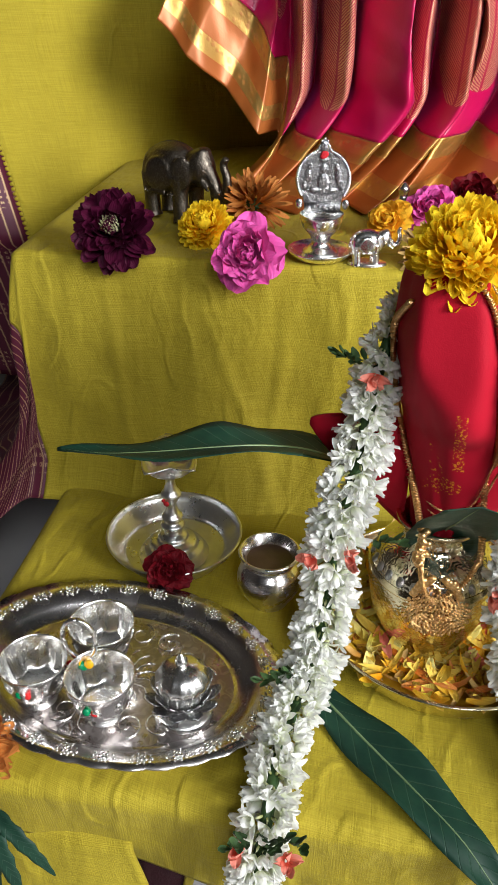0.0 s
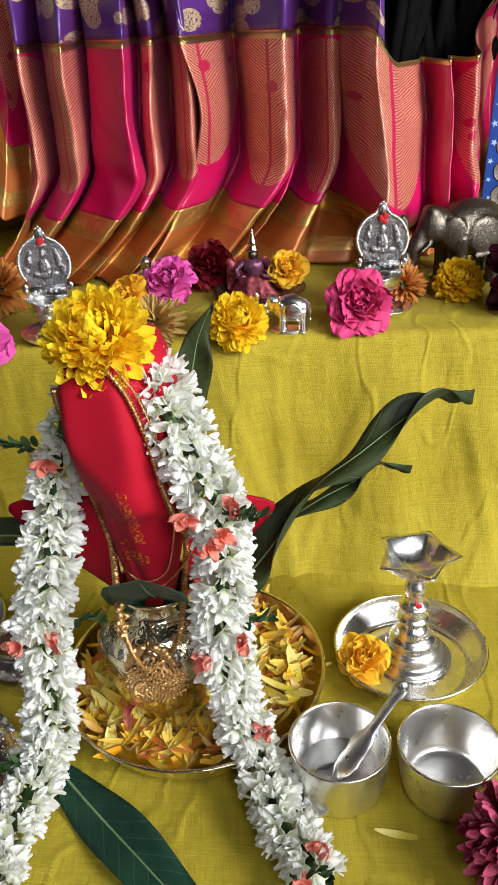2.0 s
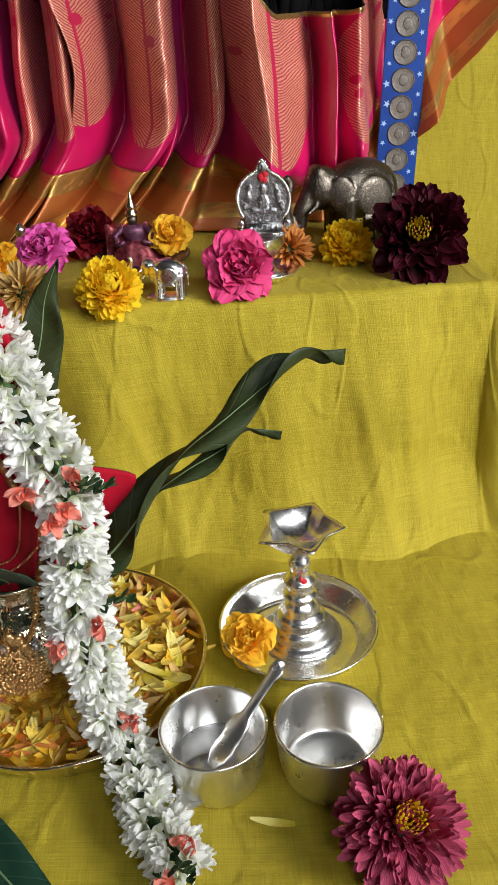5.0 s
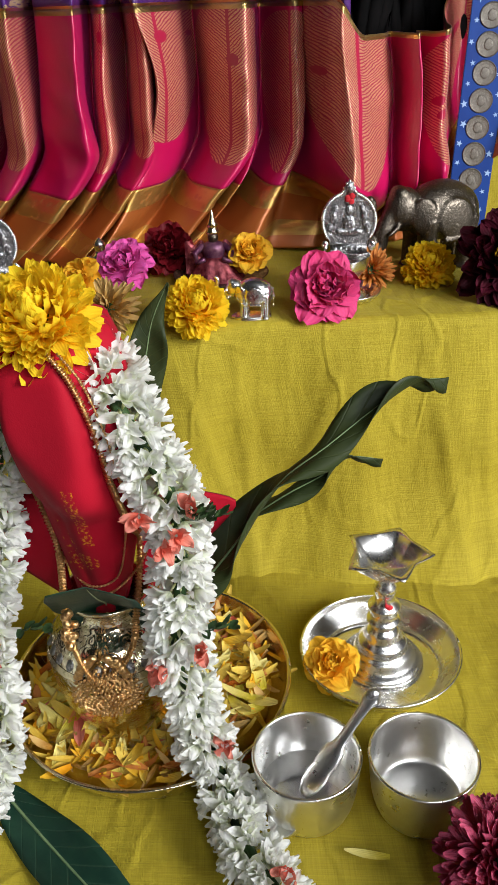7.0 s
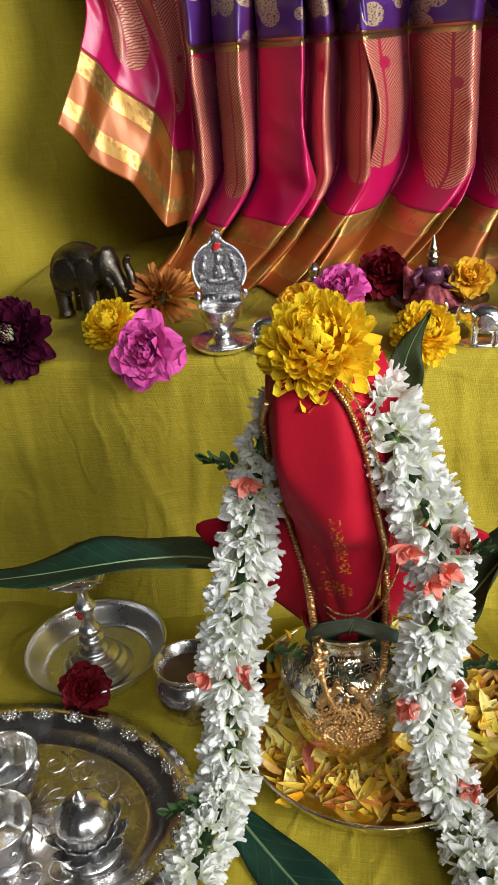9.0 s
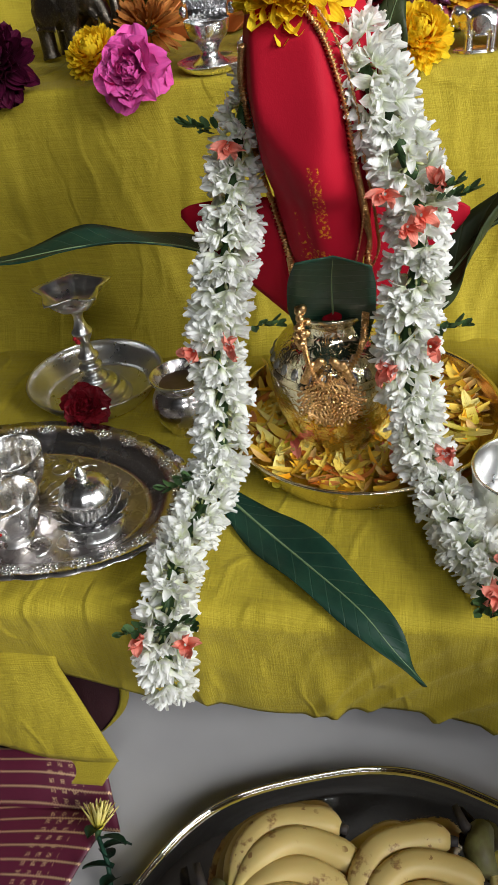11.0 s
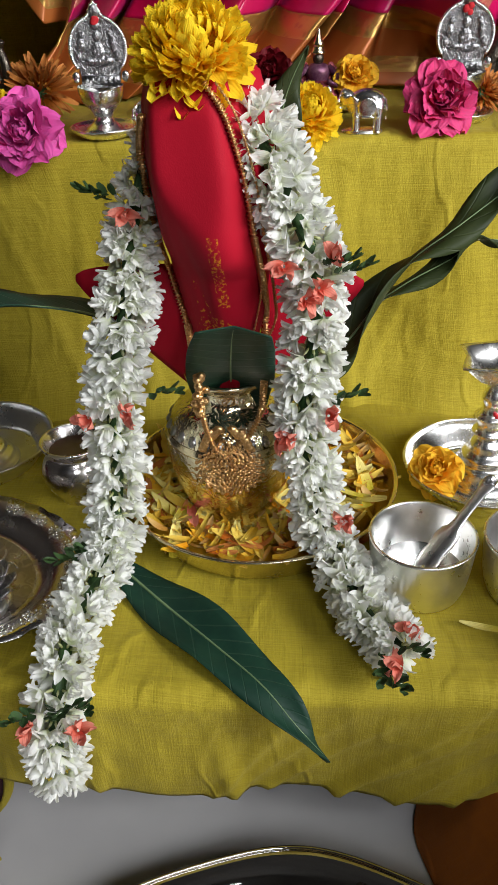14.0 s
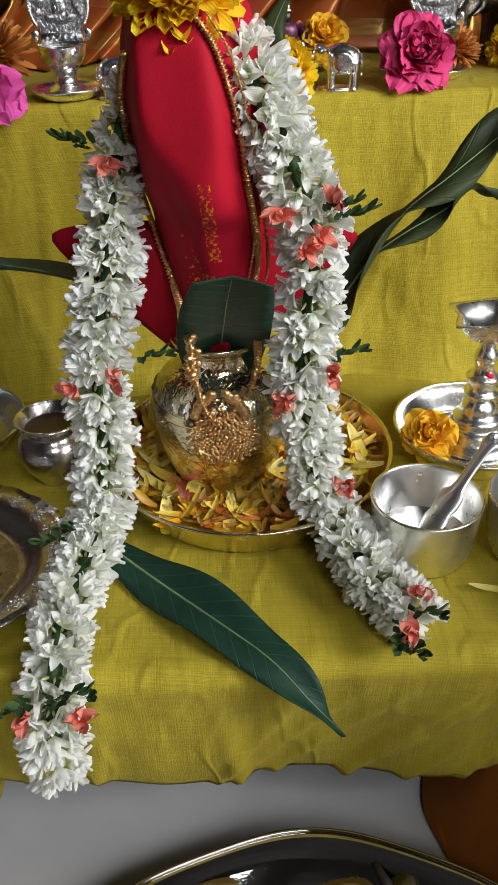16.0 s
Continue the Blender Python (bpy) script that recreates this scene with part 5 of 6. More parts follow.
lq.matrix_world = pose(-0.075, 0.600, TZ + 0.053)


# ---- engraved oval tray with cups and lidded box ----
tray = thing("oval_tray", pose(-0.193, 0.478, TZ + 0.002, 0, 0, -8), "engraved oval silver tray with a scalloped floral rim", "tray")


def scallop(a, r, z):
    k = max(0.0, (r - 0.9) / 0.1)
    return r + 0.016 * k * (abs(math.sin(a * 17)) - 0.5), z


TA, TB = 0.152, 0.104
part("dish", lathe([(0.0003, 0.0), (0.70, 0.0), (0.74, 0.001), (0.79, 0.008), (0.84, 0.013), (0.92, 0.0155), (1.0, 0.017), (1.0, 0.0185), (0.92, 0.0172), (0.84, 0.0148), (0.785, 0.0098), (0.735, 0.003), (0.69, 0.0018), (0.0003, 0.0018)], 204, sx=TA, sy=TB, wave=scallop), TRAY, tray)
part("engraved_floor", lathe([(0.0003, 0.0022), (0.66, 0.0022), (0.69, 0.0021)], 96, sx=TA, sy=TB), ENGRAVED, tray, "darkened engraved floor")
bm = bmesh.new()
for k in range(7):
    a = 2 * math.pi * k / 7
    blob(bm, ell(0.0034 * math.cos(a), 0.0034 * math.sin(a), 0.0, 0.0016, 0.0016, 0.0010), 6)
for k in range(10):
    a = 2 * math.pi * k / 10
    blob(bm, ell(0.0085 * math.cos(a), 0.0052 * math.sin(a), 0.0, 0.0013, 0.0013, 0.0009), 6)
blob(bm, ell(0, 0, 0, 0.0016, 0.0016, 0.0012), 6)
knot = part("rim_flower", bm, SILVER, tray, "embossed rim blossom")
for k in range(28):
    a = 2 * math.pi * k / 28
    x, y = TA * 0.90 * math.cos(a), TB * 0.90 * math.sin(a)
    m = pose(x, y, 0.0172, 0, 0, math.degrees(math.atan2(TB * math.cos(a), -TA * math.sin(a))))
    if k:
        again("rim_flower", knot, m, tray)
    else:
        knot.matrix_basis = m
for k in range(16):
    a = 2 * math.pi * k / 16
    pts = []
    for j in range(26):
        t = j / 25
        rr = 0.0135 * (1 - 0.8 * t)
        pts.append((TA * 0.50 * math.cos(a) + rr * math.cos(a + 7.5 * t * (1 if k % 2 else -1)), TB * 0.50 * math.sin(a) + rr * math.sin(a + 7.5 * t * (1 if k % 2 else -1)), 0.0026))
    part("engraved_scroll", tube(pts, lambda f: 0.0009 * (1.2 - f), 6), SILVER, tray)
for k in range(18):
    a = 2 * math.pi * k / 18
    part("engraved_petal", tube([((0.016 + 0.018 * s) * math.cos(a + 0.12 * math.sin(s * 3.14)), (0.016 + 0.018 * s) * math.sin(a + 0.12 * math.sin(s * 3.14)), 0.0026) for s in (0, 0.25, 0.5, 0.75, 1)], 0.0008, 6), SILVER, tray)

trio = thing("triple_cup_holder", pose(-0.217, 0.458, TZ + 0.004), "three joined silver cups with a ring handle", "cup holder")


def sepal(a, r, z):
    return r * (1 + 0.05 * math.sin(a * 8) * (0.016 < z < 0.038)), z


bm = lathe(smooth_profile([(0.0003, 0.0), (0.014, 0.0), (0.0145, 0.002), (0.010, 0.005), (0.010, 0.008), (0.0195, 0.012), (0.0240, 0.022), (0.0260, 0.034), (0.0290, 0.045), (0.0280, 0.0458), (0.0245, 0.034), (0.0222, 0.022), (0.017, 0.0145), (0.0003, 0.013)], 4), 64, wave=sepal)
cup0 = part("cup", bm, SILVER, trio, "stemmed silver cup with embossed petals")
for k, (cx, cy) in enumerate(((0.024, -0.022), (-0.036, -0.014), (0.007, 0.036))):
    c = cup0 if k == 0 else again("cup", cup0, pose(cx, cy, 0), trio)
    c.matrix_basis = pose(cx, cy, 0, 0, 0, 30 * k)
    for q in range(9):
        bm = bmesh.new()
        blob(bm, Matrix.Rotation(2 * math.pi * q / 9, 4, "Z") @ ell(0.0256, 0, 0.0285, 0.0016, 0.0042, 0.0066, 0, 16, 0), 8)
        part("embossed_drop", bm, SILVER, c)
    for dx, mt, nm in ((-0.004, ENAMEL_G, "green_enamel"), (0.003, ENAMEL_R, "red_enamel")):
        bm = bmesh.new()
        blob(bm, ell(cx + dx, cy - 0.0255, 0.030, 0.0035, 0.0022, 0.004), 8)
        part(nm, bm, mt, trio)
bm = tube([(0.0 + 0.018 * math.sin(2 * math.pi * k / 40) * 0.8, 0.002, 0.058 + 0.022 * math.cos(2 * math.pi * k / 40)) for k in range(41)], 0.0022, 8)
part("ring_handle", bm, SILVER, trio)
part("post", lathe(smooth_profile([(0.006, 0.0), (0.005, 0.01), (0.003, 0.03), (0.004, 0.036)], 3), 20), SILVER, trio)
for k, mt in enumerate((ENAMEL_R, ENAMEL_Y, ENAMEL_G, ENAMEL_Y)):
    bm = bmesh.new()
    blob(bm, ell(-0.006 + 0.005 * k, -0.006, 0.036 + 0.003 * (k % 2), 0.0045, 0.003, 0.005), 8)
    part("enamel_leaf", bm, mt, trio)

kb = thing("lidded_box", pose(-0.127, 0.450, TZ + 0.004), "small lidded silver powder box on a lotus stand", "box")


part("foot", lathe(smooth_profile([(0.0003, 0.0), (0.024, 0.0), (0.026, 0.003), (0.024, 0.006), (0.017, 0.008), (0.014, 0.012)], 4), 56), SILVER, kb)
for ring, (rr_, ht, n_, ln_) in enumerate(((0.013, 0.011, 10, 0.022), (0.012, 0.014, 10, 0.017))):
    for k in range(n_):
        bm = bmesh.new()
        petal(bm, bm.loops.layers.uv.verify(), pose(0, 0, ht, 0, 0, 360 / n_ * (k + 0.5 * ring)) @ pose(0, rr_, 0, 16 + 14 * ring, 0, 0), ln_, 0.0135, 0.12, 0.5, 5, 0.45, cols=4)
        thicken(part("lotus_petal", bm, OXIDE, kb), 0.0008)
part("bowl", lathe(smooth_profile([(0.0003, 0.011), (0.013, 0.012), (0.0175, 0.020), (0.0180, 0.029), (0.0165, 0.034), (0.0003, 0.034)], 4), 40), SILVER, kb)
lid = part("lid", lathe(smooth_profile([(0.0200, 0.033), (0.0225, 0.037), (0.0215, 0.043), (0.016, 0.050), (0.0075, 0.0535), (0.004, 0.0545)], 4), 48, wave=lambda a, r, z: (r * (1 + 0.025 * math.cos(a * 14) * (0.035 < z < 0.052)), z)), SILVER, kb)
part("knob", lathe(smooth_profile([(0.0025, 0.052), (0.0035, 0.054), (0.0055, 0.058), (0.004, 0.062), (0.0015, 0.066), (0.0003, 0.067)], 3), 24), SILVER, lid)


# ---- elephants and small figures ----
def elephant(name, m, size, mat, label, raised=False):
    """Facing +x, its feet at z = 0; size is its height at the back."""
    bm = bmesh.new()
    s = size
    blob(bm, ell(-0.05 * s, 0, 0.66 * s, 0.46 * s, 0.31 * s, 0.34 * s), 20)
    blob(bm, ell(-0.30 * s, 0, 0.62 * s, 0.22 * s, 0.28 * s, 0.30 * s), 16)
    blob(bm, ell(0.44 * s, 0, 0.72 * s, 0.22 * s, 0.19 * s, 0.25 * s), 16)
    blob(bm, ell(0.50 * s, 0, 0.90 * s, 0.10 * s, 0.13 * s, 0.09 * s), 12)
    for x, y in ((-0.33, 0.16), (-0.33, -0.16), (0.20, 0.16), (0.20, -0.16)):
        tube([(x * s, y * s, 0.6 * s), (x * s, y * s, 0.3 * s), ((x + 0.01) * s, y * s, 0.06 * s), ((x + 0.02) * s, y * s, 0.0)], lambda f: (0.135 - 0.03 * math.sin(f * 3.1)) * s, 12, bm, up=(0, 1, 0))
    if raised:
        pts = [(0.60, 0.66), (0.74, 0.52), (0.86, 0.58), (0.90, 0.76), (0.86, 0.94), (0.92, 1.04)]
    else:
        pts = [(0.58, 0.70), (0.70, 0.50), (0.72, 0.36), (0.78, 0.30), (0.88, 0.42), (0.90, 0.64), (0.84, 0.80), (0.90, 0.90)]
    tube(rounded([(x * s, 0, z * s) for x, z in pts], 5), lambda f: (0.10 - 0.055 * f) * s, 10, bm, up=(0, 1, 0))
    for y in (-1, 1):
        blob(bm, ell(0.30 * s, y * 0.22 * s, 0.66 * s, 0.15 * s, 0.035 * s, 0.22 * s, rz=-y * 20), 12)
        tube([(0.56 * s, y * 0.12 * s, 0.56 * s), (0.70 * s, y * 0.15 * s, 0.48 * s), (0.78 * s, y * 0.14 * s, 0.53 * s)], lambda f: 0.035 * s * (1.1 - f), 8, bm)
        blob(bm, ell(-0.08 * s, y * 0.29 * s, 0.60 * s, 0.24 * s, 0.03 * s, 0.24 * s), 12)
        for k in range(9):
            blob(bm, ell((-0.32 + 0.06 * k) * s, y * 0.315 * s, 0.37 * s, 0.022 * s, 0.018 * s, 0.03 * s), 6)
    tube([(-0.50 * s, 0, 0.76 * s), (-0.54 * s, 0, 0.5 * s), (-0.52 * s, 0, 0.28 * s)], 0.03 * s, 8, bm)
    ob = link(name, bm, mat, None, label, category="figurine", group="elephant figurines")
    fused(ob, s * 0.022)
    ob.matrix_world = m
    return ob


elephant("elephant_figurine", pose(-0.240, 0.962, SZ + 0.004, 0, 0, -30), 0.088, BRONZE, "dark bronze elephant with carved saddle cloth")
elephant("elephant_figurine", pose(0.416, 0.968, SZ + 0.004, 0, 0, 200), 0.098, BRONZE, "dark bronze elephant facing the silver lamp")
elephant("elephant_figurine", pose(-0.006, 0.822, SZ + 0.004, 0, 0, 12), 0.036, SILVER, "tiny shiny silver elephant with raised trunk", True)
elephant("elephant_figurine", pose(0.202, 0.825, SZ + 0.004, 0, 0, 172), 0.040, SILVER, "tiny shiny silver elephant facing the flowers", True)
for nm, x, y in (("figurine_base", -0.006, 0.822), ("figurine_base", 0.200, 0.825)):
    ob = link(nm, lathe(smooth_profile([(0.0003, 0.0), (0.019, 0.0), (0.020, 0.002), (0.018, 0.0035), (0.0003, 0.004)], 3), 28, sx=1.0, sy=0.6), SILVER, None, "small oval silver base under an elephant", category="base")
    ob.matrix_world = pose(x, y, SZ + 0.003)
bm = lathe(smooth_profile([(0.0003, 0.0), (0.014, 0.0), (0.013, 0.006), (0.009, 0.014), (0.011, 0.024), (0.006, 0.030), (0.007, 0.038), (0.003, 0.044), (0.0003, 0.046)], 4), 24)
for s in (-1, 1):
    blob(bm, ell(s * 0.011, -0.002, 0.018, 0.004, 0.004, 0.008, 0, s * 20, 0), 8)
ob = link("idol", bm, SILVER, None, "tiny silver idol against the saree", category="figurine")
ob.matrix_world = pose(0.030, 0.985, SZ + 0.004)
pl = thing("dark_platter", pose(0.170, 0.945, SZ + 0.004), "dark lacquered platter under a small idol", "plate")
part("dish", lathe(smooth_profile([(0.0003, 0.0), (0.035, 0.0), (0.048, 0.006), (0.054, 0.010), (0.052, 0.0112), (0.040, 0.006), (0.0003, 0.003)], 4), 48), LACQUER, pl)
idol = thing("idol", pose(0.163, 0.945, SZ + 0.008), "small seated idol dressed in purple and red foil", "figurine")
part("skirt", lathe(smooth_profile([(0.0003, 0.0), (0.031, 0.0), (0.030, 0.004), (0.021, 0.017), (0.013, 0.025), (0.0003, 0.026)], 4), 36, sy=0.75, wave=lambda a, r, z: (r * (1 + 0.07 * math.sin(a * 9)), z)), FOIL_R, idol, "dark red pleated foil skirt")
bm = lathe(smooth_profile([(0.010, 0.022), (0.013, 0.034), (0.009, 0.041), (0.0003, 0.043)], 4), 20, sy=0.8)
part("torso", bm, PURPLE, idol)
for s_ in (-1, 1):
    part("arm", tube([(s_ * 0.011, 0, 0.038), (s_ * 0.021, -0.004, 0.030), (s_ * 0.019, -0.011, 0.021), (s_ * 0.010, -0.014, 0.026)], lambda f: 0.0038 - 0.0012 * f, 8), PURPLE, idol)
    part("drape", grid(lambda a, b, q=s_: Vector((q * (0.010 + 0.022 * a), 0.004 - 0.006 * b, 0.040 - 0.034 * b * (0.5 + 0.5 * a) + 0.003 * math.sin(a * 9 + b * 4))), 8, 8), FOIL_R, idol)
bm = bmesh.new()
blob(bm, ell(0, -0.001, 0.047, 0.006, 0.006, 0.007), 12)
part("head", bm, BRONZE, idol)
part("crown", lathe(smooth_profile([(0.0070, 0.051), (0.0078, 0.053), (0.0055, 0.058), (0.0058, 0.061), (0.0030, 0.068), (0.0012, 0.075), (0.0003, 0.077)], 3), 18), BRASSY, idol, "pointed gilt crown")

# ---- card strip with coins ----
strip = thing("coin_strip", pose(0.498, 1.135, SZ + 0.004, -4, 3.0, -6), "blue star-printed strip with a column of coins", "decoration")
part("card", box_bm(-0.026, 0.026, 0.0, 0.002, 0.0, 0.42, 0.0008), BLUE, strip, smooth=False)
bm = lathe(smooth_profile([(0.0003, 0.0), (0.0135, 0.0), (0.0146, 0.0006), (0.0146, 0.0014), (0.0138, 0.0018), (0.0130, 0.0014), (0.0003, 0.0014)], 2), 36)
blob(bm, ell(0, 0, 0.0014, 0.006, 0.007, 0.0003), 8)
coin = part("coin", bm, COIN, strip, "dull steel coin")
for k in range(12):
    m = pose(0.0, 0.0, 0.030 + 0.0320 * k, 90, 0, 0)
    if k:
        again("coin", coin, m, strip)
    else:
        coin.matrix_basis = m
bm = bmesh.new()
ring = [((0.0048 if k % 2 == 0 else 0.002) * math.cos(math.pi * k / 5), (0.0048 if k % 2 == 0 else 0.002) * math.sin(math.pi * k / 5)) for k in range(10)]
bm.faces.new([bm.verts.new((x, -0.0005, z)) for x, z in ring])
bmesh.ops.recalc_face_normals(bm, faces=bm.faces[:])
star0 = part("printed_star", bm, STAR, strip, smooth=False)
rnd = random.Random(4)
for k in range(34):
    m = pose((1 if k % 2 else -1) * rnd.uniform(0.016, 0.021), 0, 0.012 + 0.0118 * k, 0, rnd.uniform(0, 70), 0) @ Matrix.Scale(rnd.uniform(0.6, 1.1), 4)
    if k:
        again("printed_star", star0, m, strip)
    else:
        star0.matrix_basis = m


# ---- banana tray on the floor ----
bt = thing("banana_tray", pose(0.112, 0.165, 0.001), "large polished steel tray with a wavy rim", "tray")


def wavy(a, r, z):
    k = max(0.0, (r - 0.7) / 0.3)
    return r * (1 + 0.012 * k * math.cos(a * 8 + 0.6)), z


part("dish", lathe([(0.0003, 0.0), (0.68, 0.0), (0.74, 0.002), (0.82, 0.010), (0.91, 0.022), (0.97, 0.030), (1.0, 0.032), (1.004, 0.031), (1.004, 0.0335), (0.97, 0.0325), (0.905, 0.0240), (0.81, 0.012), (0.73, 0.0042), (0.67, 0.0018), (0.0003, 0.0018)], 128, sx=0.215, sy=0.196, wave=wavy), STEEL, bt)
ring = [(0.215 * wavy(a, 1.0, 0)[0] * math.cos(a), 0.196 * wavy(a, 1.0, 0)[0] * math.sin(a), 0.0335) for a in (2 * math.pi * k / 160 for k in range(161))]
part("rolled_rim", tube(ring, 0.0019, 8), STEEL, bt, "bright rolled rim")


def banana(pts, r, parent, seed):
    rr = random.Random(seed)
    line = rounded(pts, 6)

    def rad(f):
        if f < 0.36:
            return r * (0.32 + 0.68 * smooth_step(f, 0.10, 0.36))
        return r * (1.0 if f < 0.75 else math.sqrt(max(0.05, 1 - ((f - 0.75) / 0.27) ** 2.4)))
    bm = tube(line, rad, 15, flat=0.94)
    ring = 15
    for i, v in enumerate(bm.verts):
        c = line[i // ring]
        v.co = c + (v.co - c) * (1 + 0.07 * math.cos(5 * 2 * math.pi * (i % ring) / ring + 0.6))
    ob = part("banana", bm, BANANA, parent)
    e, d = line[-1], (line[-1] - line[-3]).normalized()
    part("dark_tip", tube([e - d * 0.002, e + d * 0.003, e + d * 0.006], lambda f: 0.0048 - 0.0012 * f, 7), TIP, ob)
    return ob


def hand(at, fan, label, seed):
    """fan: for each fruit its heading in degrees, length, lift of the middle and of the tip."""
    rr = random.Random(seed)
    ob = thing("banana_hand", Matrix.Translation(at), label, "bananas", "bunches of bananas")
    crown = tube([(-0.006, 0.016, 0.0), (-0.010, 0.0, 0.004), (-0.006, -0.018, 0.0)], lambda f: 0.012 - 0.004 * abs(f - 0.5), 12, flat=1.5)
    tube([(-0.010, 0.008, 0.004), (-0.020, 0.016, 0.010), (-0.026, 0.030, 0.012)], lambda f: 0.006 - 0.003 * f, 7, crown, mat=1)
    part("crown", crown, [STUB, TIP], ob, "cut green and brown stalk end")
    for k, (h, ln, mid, tip, bend) in enumerate(fan):
        a, ln = radians(h), 0.93 * ln
        d, sd = Vector((math.cos(a), math.sin(a), 0)), Vector((math.sin(a), -math.cos(a), 0))
        pts = [d * 0.004 + Vector((0, 0, 0.004 + 0.3 * mid)), d * ln * 0.28 - sd * bend * 0.55 + Vector((0, 0, mid)), d * ln * 0.62 - sd * bend * 0.75 + Vector((0, 0, mid * 1.05)), d * ln * 0.9 + Vector((0, 0, 0.5 * (mid + tip))), d * ln * 1.02 + sd * bend * 0.7 + Vector((0, 0, tip))]
        banana(pts, rr.uniform(0.0112, 0.0128), ob, seed * 20 + k)
    return ob


hand((-0.006, 0.236, 0.030), [(62, 0.108, -0.006, -0.002, 0.026), (47, 0.112, 0.016, 0.016, 0.026), (29, 0.112, 0.020, 0.012, 0.025), (10, 0.110, 0.018, 0.008, 0.022), (-10, 0.108, 0.018, 0.004, 0.020), (-30, 0.106, 0.016, 0.002, 0.018), (-52, 0.104, 0.014, 0.0, 0.016), (-76, 0.100, 0.012, -0.004, 0.012), (-102, 0.096, 0.004, -0.008, 0.008), (20, 0.10, -0.008, -0.012, 0.022), (-20, 0.10, -0.008, -0.012, 0.02)], "hand of ripe speckled small yellow bananas", 1)
hand((0.090, 0.220, 0.030), [(74, 0.104, -0.006, -0.002, 0.026), (56, 0.112, 0.016, 0.016, 0.026), (36, 0.112, 0.020, 0.012, 0.025), (16, 0.110, 0.018, 0.008, 0.022), (-5, 0.108, 0.018, 0.004, 0.020), (-26, 0.106, 0.016, 0.002, 0.018), (-48, 0.104, 0.014, 0.0, 0.016), (-72, 0.100, 0.012, -0.004, 0.012), (-100, 0.096, 0.004, -0.008, 0.008), (26, 0.10, -0.008, -0.012, 0.022), (-14, 0.10, -0.008, -0.012, 0.02)], "hand of ripe small bananas with dark tips", 2)
hand((0.196, 0.297, 0.034), [(-62, 0.122, 0.008, 0.0, 0.012), (-92, 0.115, -0.010, -0.010, 0.008)], "pair of ripe bananas against the tray rim", 3)


# ---- cloths on the floor ----
def heap_at(x0, x1, y0, y1, z, amp):
    def fn(a, b):
        e = min(a, 1 - a, b, 1 - b)
        f = min(1, e * 5)
        x, y = x0 + (x1 - x0) * a, y0 + (y1 - y0) * b
        n = noise.noise(Vector((x * 9, y * 9, 4)))
        return Vector((x + 0.015 * noise.noise(Vector((y * 14, 1, 2))), y + 0.012 * noise.noise(Vector((x * 14, 5, 2))), 0.003 + (z + amp * n) * math.sin(f * math.pi / 2)))
    return fn


fc = thing("folded_saree", pose(0, 0, 0), "folded yellow cloth with a maroon checked border on the floor", "cloth")


def fold_top(a, b):
    # comes out from under the table cloth and ends in a pointed corner
    right = -0.115 - 0.052 * b
    x = -0.45 + (right + 0.45) * a
    y = 0.345 + 0.030 * b + 0.06 * max(0.0, b - 0.75) + 0.004 * (1 - a)
    z = 0.052 + 0.125 * b ** 0.9 + 0.004 * noise.noise(Vector((x * 20, b * 3, 3))) + 0.010 * (1 - a) * (1 - b)
    return Vector((x, y - 0.006 * math.sin(a * 9) * (1 - b), z))


thicken(part("cloth", grid(fold_top, 40, 24, lambda a, b: (0.3 * a, 0.2 * b)), YELLOW, fc), 0.0015)
thicken(part("tucked_corner", grid(lambda a, b: Vector((-0.16 + (0.044 - 0.012 * b) * a, 0.344 - 0.017 * b, 0.050 - 0.012 * b)), 6, 6), YELLOW, fc), 0.0012)


def fold_over(a, b):
    # the upper layer of the border bulges and rounds off at its end
    f = a ** 6
    x = -0.45 + (0.314 + 0.022 * (1 - b) ** 0.7) * a
    return Vector((x, 0.302 + 0.046 * b + 0.004 * f, 0.012 + 0.040 * math.sin(b * math.pi * 0.5) ** 0.8 - 0.010 * f * (1 - b) + 0.002 * math.sin(x * 60)))


def fold_under(a, b):
    x = -0.45 + (0.298 + 0.036 * b) * a
    s = 0.020 * math.sin(a * 4.2 + 0.4)
    return Vector((x, 0.236 + 0.075 * b + s * (1 - b) * 0.5, 0.004 + 0.020 * b + 0.006 * math.sin(b * 3.1) * a))


thicken(part("border", grid(fold_over, 60, 20, lambda a, b: (0.060 * b, 0.33 * (1 - a))), MAROON, fc, "maroon border with pale woven lines"), 0.0015)
thicken(part("lower_border", grid(fold_under, 60, 24, lambda a, b: (0.1 + 0.085 * b + 0.012 * math.sin(a * 5), 0.33 * (1 - a))), MAROON, fc, "maroon border with gold checks"), 0.0015)


def corner_at(a, b):
    top = Vector((-0.185, 0.400, 0.11)).lerp(Vector((-0.112, 0.391, 0.105)), a)
    return top.lerp(Vector((-0.149, 0.386, 0.028)), b) + Vector((0.010 * math.sin(b * math.pi) * a, 0, 0))


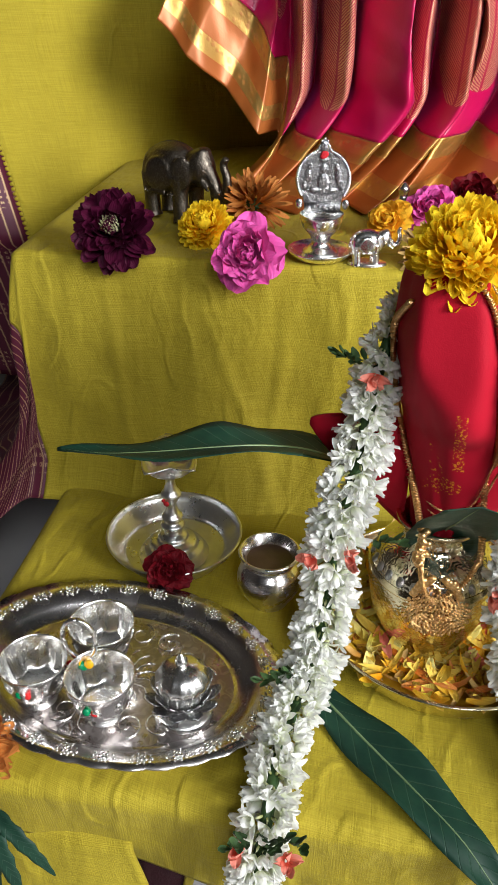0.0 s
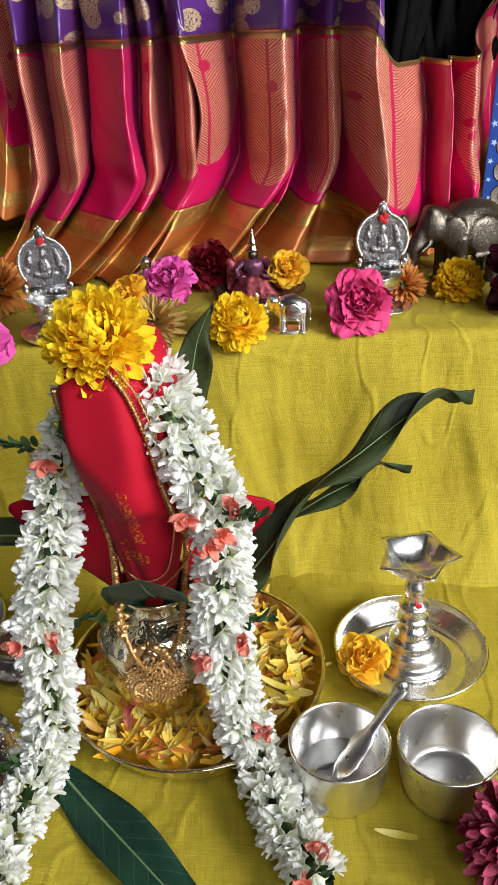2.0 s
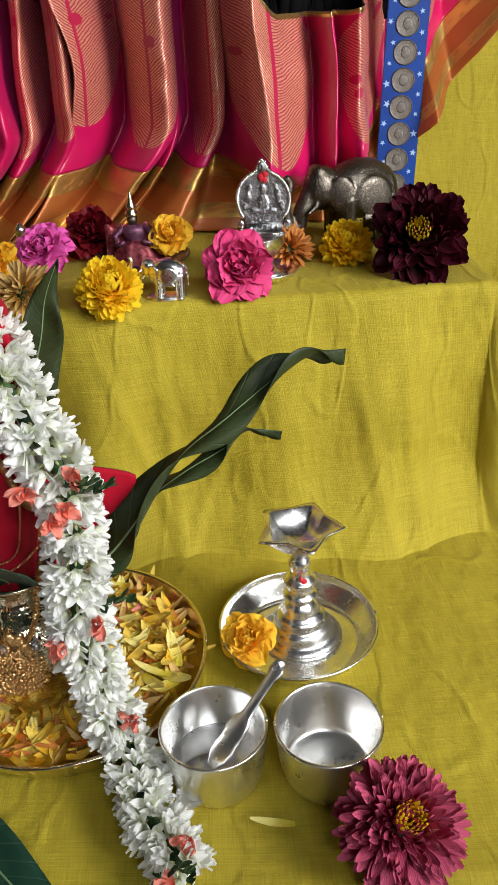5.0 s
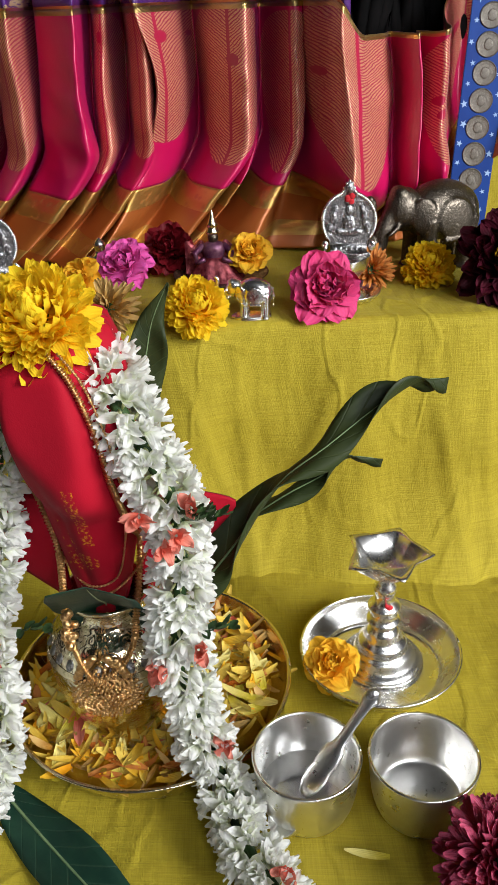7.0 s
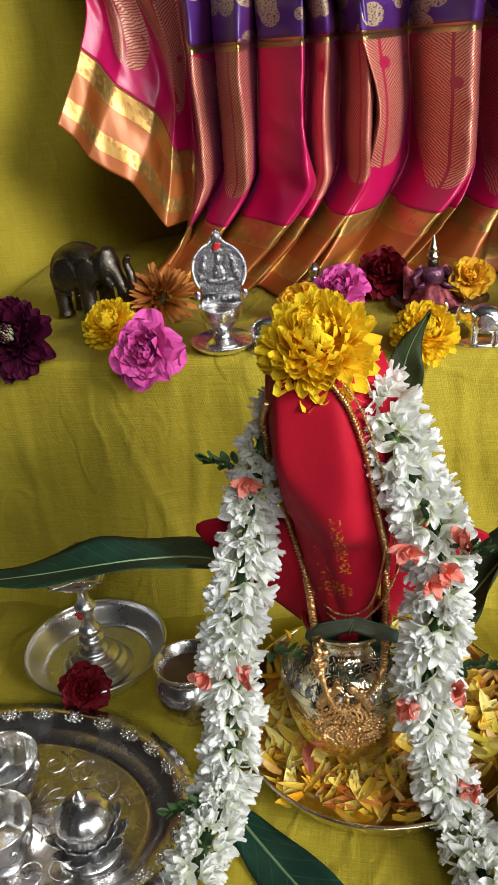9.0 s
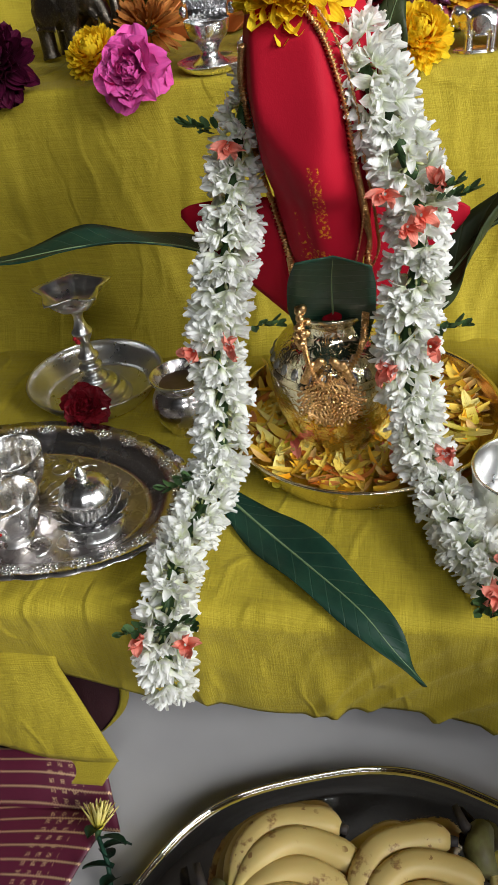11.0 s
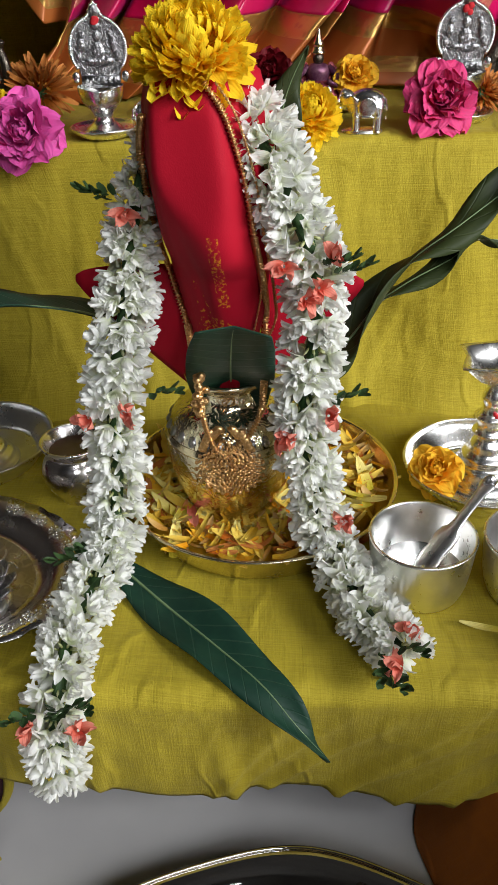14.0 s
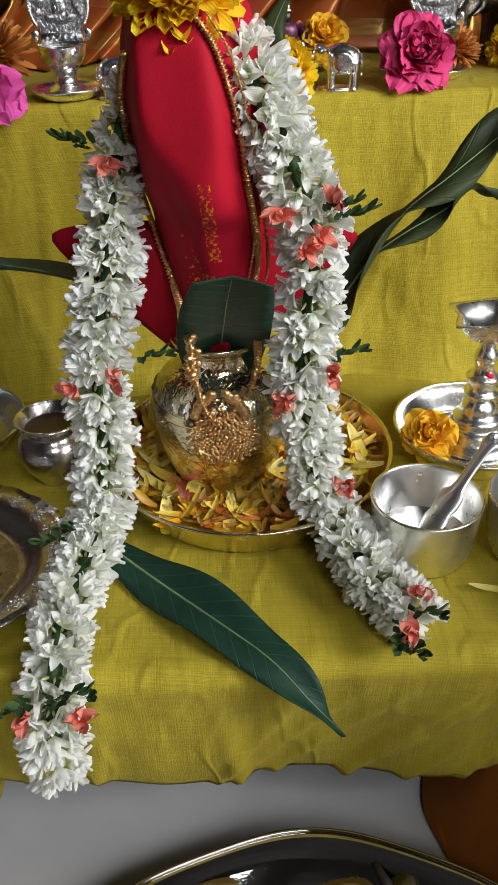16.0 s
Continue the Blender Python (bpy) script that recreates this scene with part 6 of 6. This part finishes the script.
thicken(part("turned_corner", grid(corner_at, 10, 12), MAROON_PLAIN, fc, "plain dark maroon turned corner"), 0.002)
thicken(part("edge_piping", grid(lambda a, b: corner_at(0.93 + 0.14 * a, b) + Vector((0, -0.0025, 0)), 3, 12), YELLOW, fc, "yellow edge strip"), 0.0012)
def orange_at(a, b):
    p = heap_at(0.235, 0.85, -0.12, 0.56, 0.10, 0.04)(a, b)
    near = smooth_step(p.y, 0.26, 0.30)
    # added hump out of view that keeps window light off tray and floor
    shade_hump = smooth_step(p.x, 0.34, 0.47) * smooth_step(p.y, 0.34, 0.12)
    return Vector((p.x + (1 - near) * 0.14 * (1 - a), p.y, p.z * (near + (1 - near) * (0.2 + 0.8 * shade_hump)) + 0.38 * shade_hump * math.sin(math.pi * min(1, max(0, b)) ** 0.9) * math.sin(math.pi * min(1.0, a ** 0.6)) ** 0.5))


oc = link("orange_cloth", grid(orange_at, 60, 50), ORANGE, None, "crumpled orange cloth by the table, with an added unseen hump for shade", category="cloth")
bud = flower("chrysanthemum_bud", "bud", 0.017, STRAW, (-0.120, 0.288, 0.040), (0.0, 0.75, 0.65), "small yellow bud on a leafy green stalk", None, 31)
bm = tube([(0, 0, -0.005), (-0.01, 0.0, -0.025), (-0.02, 0.01, -0.05)], 0.002, 6)
lay = bm.loops.layers.uv.verify()
for k in range(7):
    petal(bm, lay, pose(-0.004 * k, 0.001 * k, -0.007 * k, 20, 0, 70 * k), 0.026, 0.014, 0.2, -0.8, 4, 0.5)
part("leafy_stalk", bm, LEAF, bud, "dark green leaves")
mg = bpy.data.objects["marigold"]
for k, (tip, w) in enumerate((((-0.205, 0.330, 0.165), 0.016), ((-0.228, 0.318, 0.150), 0.018), ((-0.252, 0.325, 0.140), 0.020), ((-0.268, 0.310, 0.150), 0.018))):
    root, tip = Vector((-0.283, 0.362, 0.215)), Vector(tip)
    mid = root.lerp(tip, 0.5) + Vector((0.008, -0.012, 0.016))
    line = rounded([root, mid, tip], 7)

    def blade(a, b, line=line, w=w):
        i = min(int(b * (len(line) - 1)), len(line) - 2)
        p = line[i].lerp(line[i + 1], b * (len(line) - 1) - i)
        s = a * 2 - 1
        ww = w * 0.5 * (math.sin(math.pi * (0.06 + 0.93 * b)) ** 0.7) * (1 + 0.12 * math.sin(b * 40))
        return p + Vector((0.8, 0.3, 0.3)) * s * ww + Vector((0, 0, 0.3 * ww * s * s))
    lf = thicken(part("curled_leaf", grid(blade, 4, 24), LEAF, mg, "curled dark green leaf"), 0.0006)
    lf.matrix_parent_inverse = mg.matrix_basis.inverted()
pt = thing("fallen_petal", pose(0.262, 0.418, TZ + 0.003), "single pale yellow petal on the table cloth", "petal")
bm = bmesh.new()
petal(bm, bm.loops.layers.uv.verify(), pose(0.017, 0, 0, 0, 0, 82), 0.034, 0.007, 0.2, 0.3, 5, 0.55)
part("blade", bm, STRAW, pt)
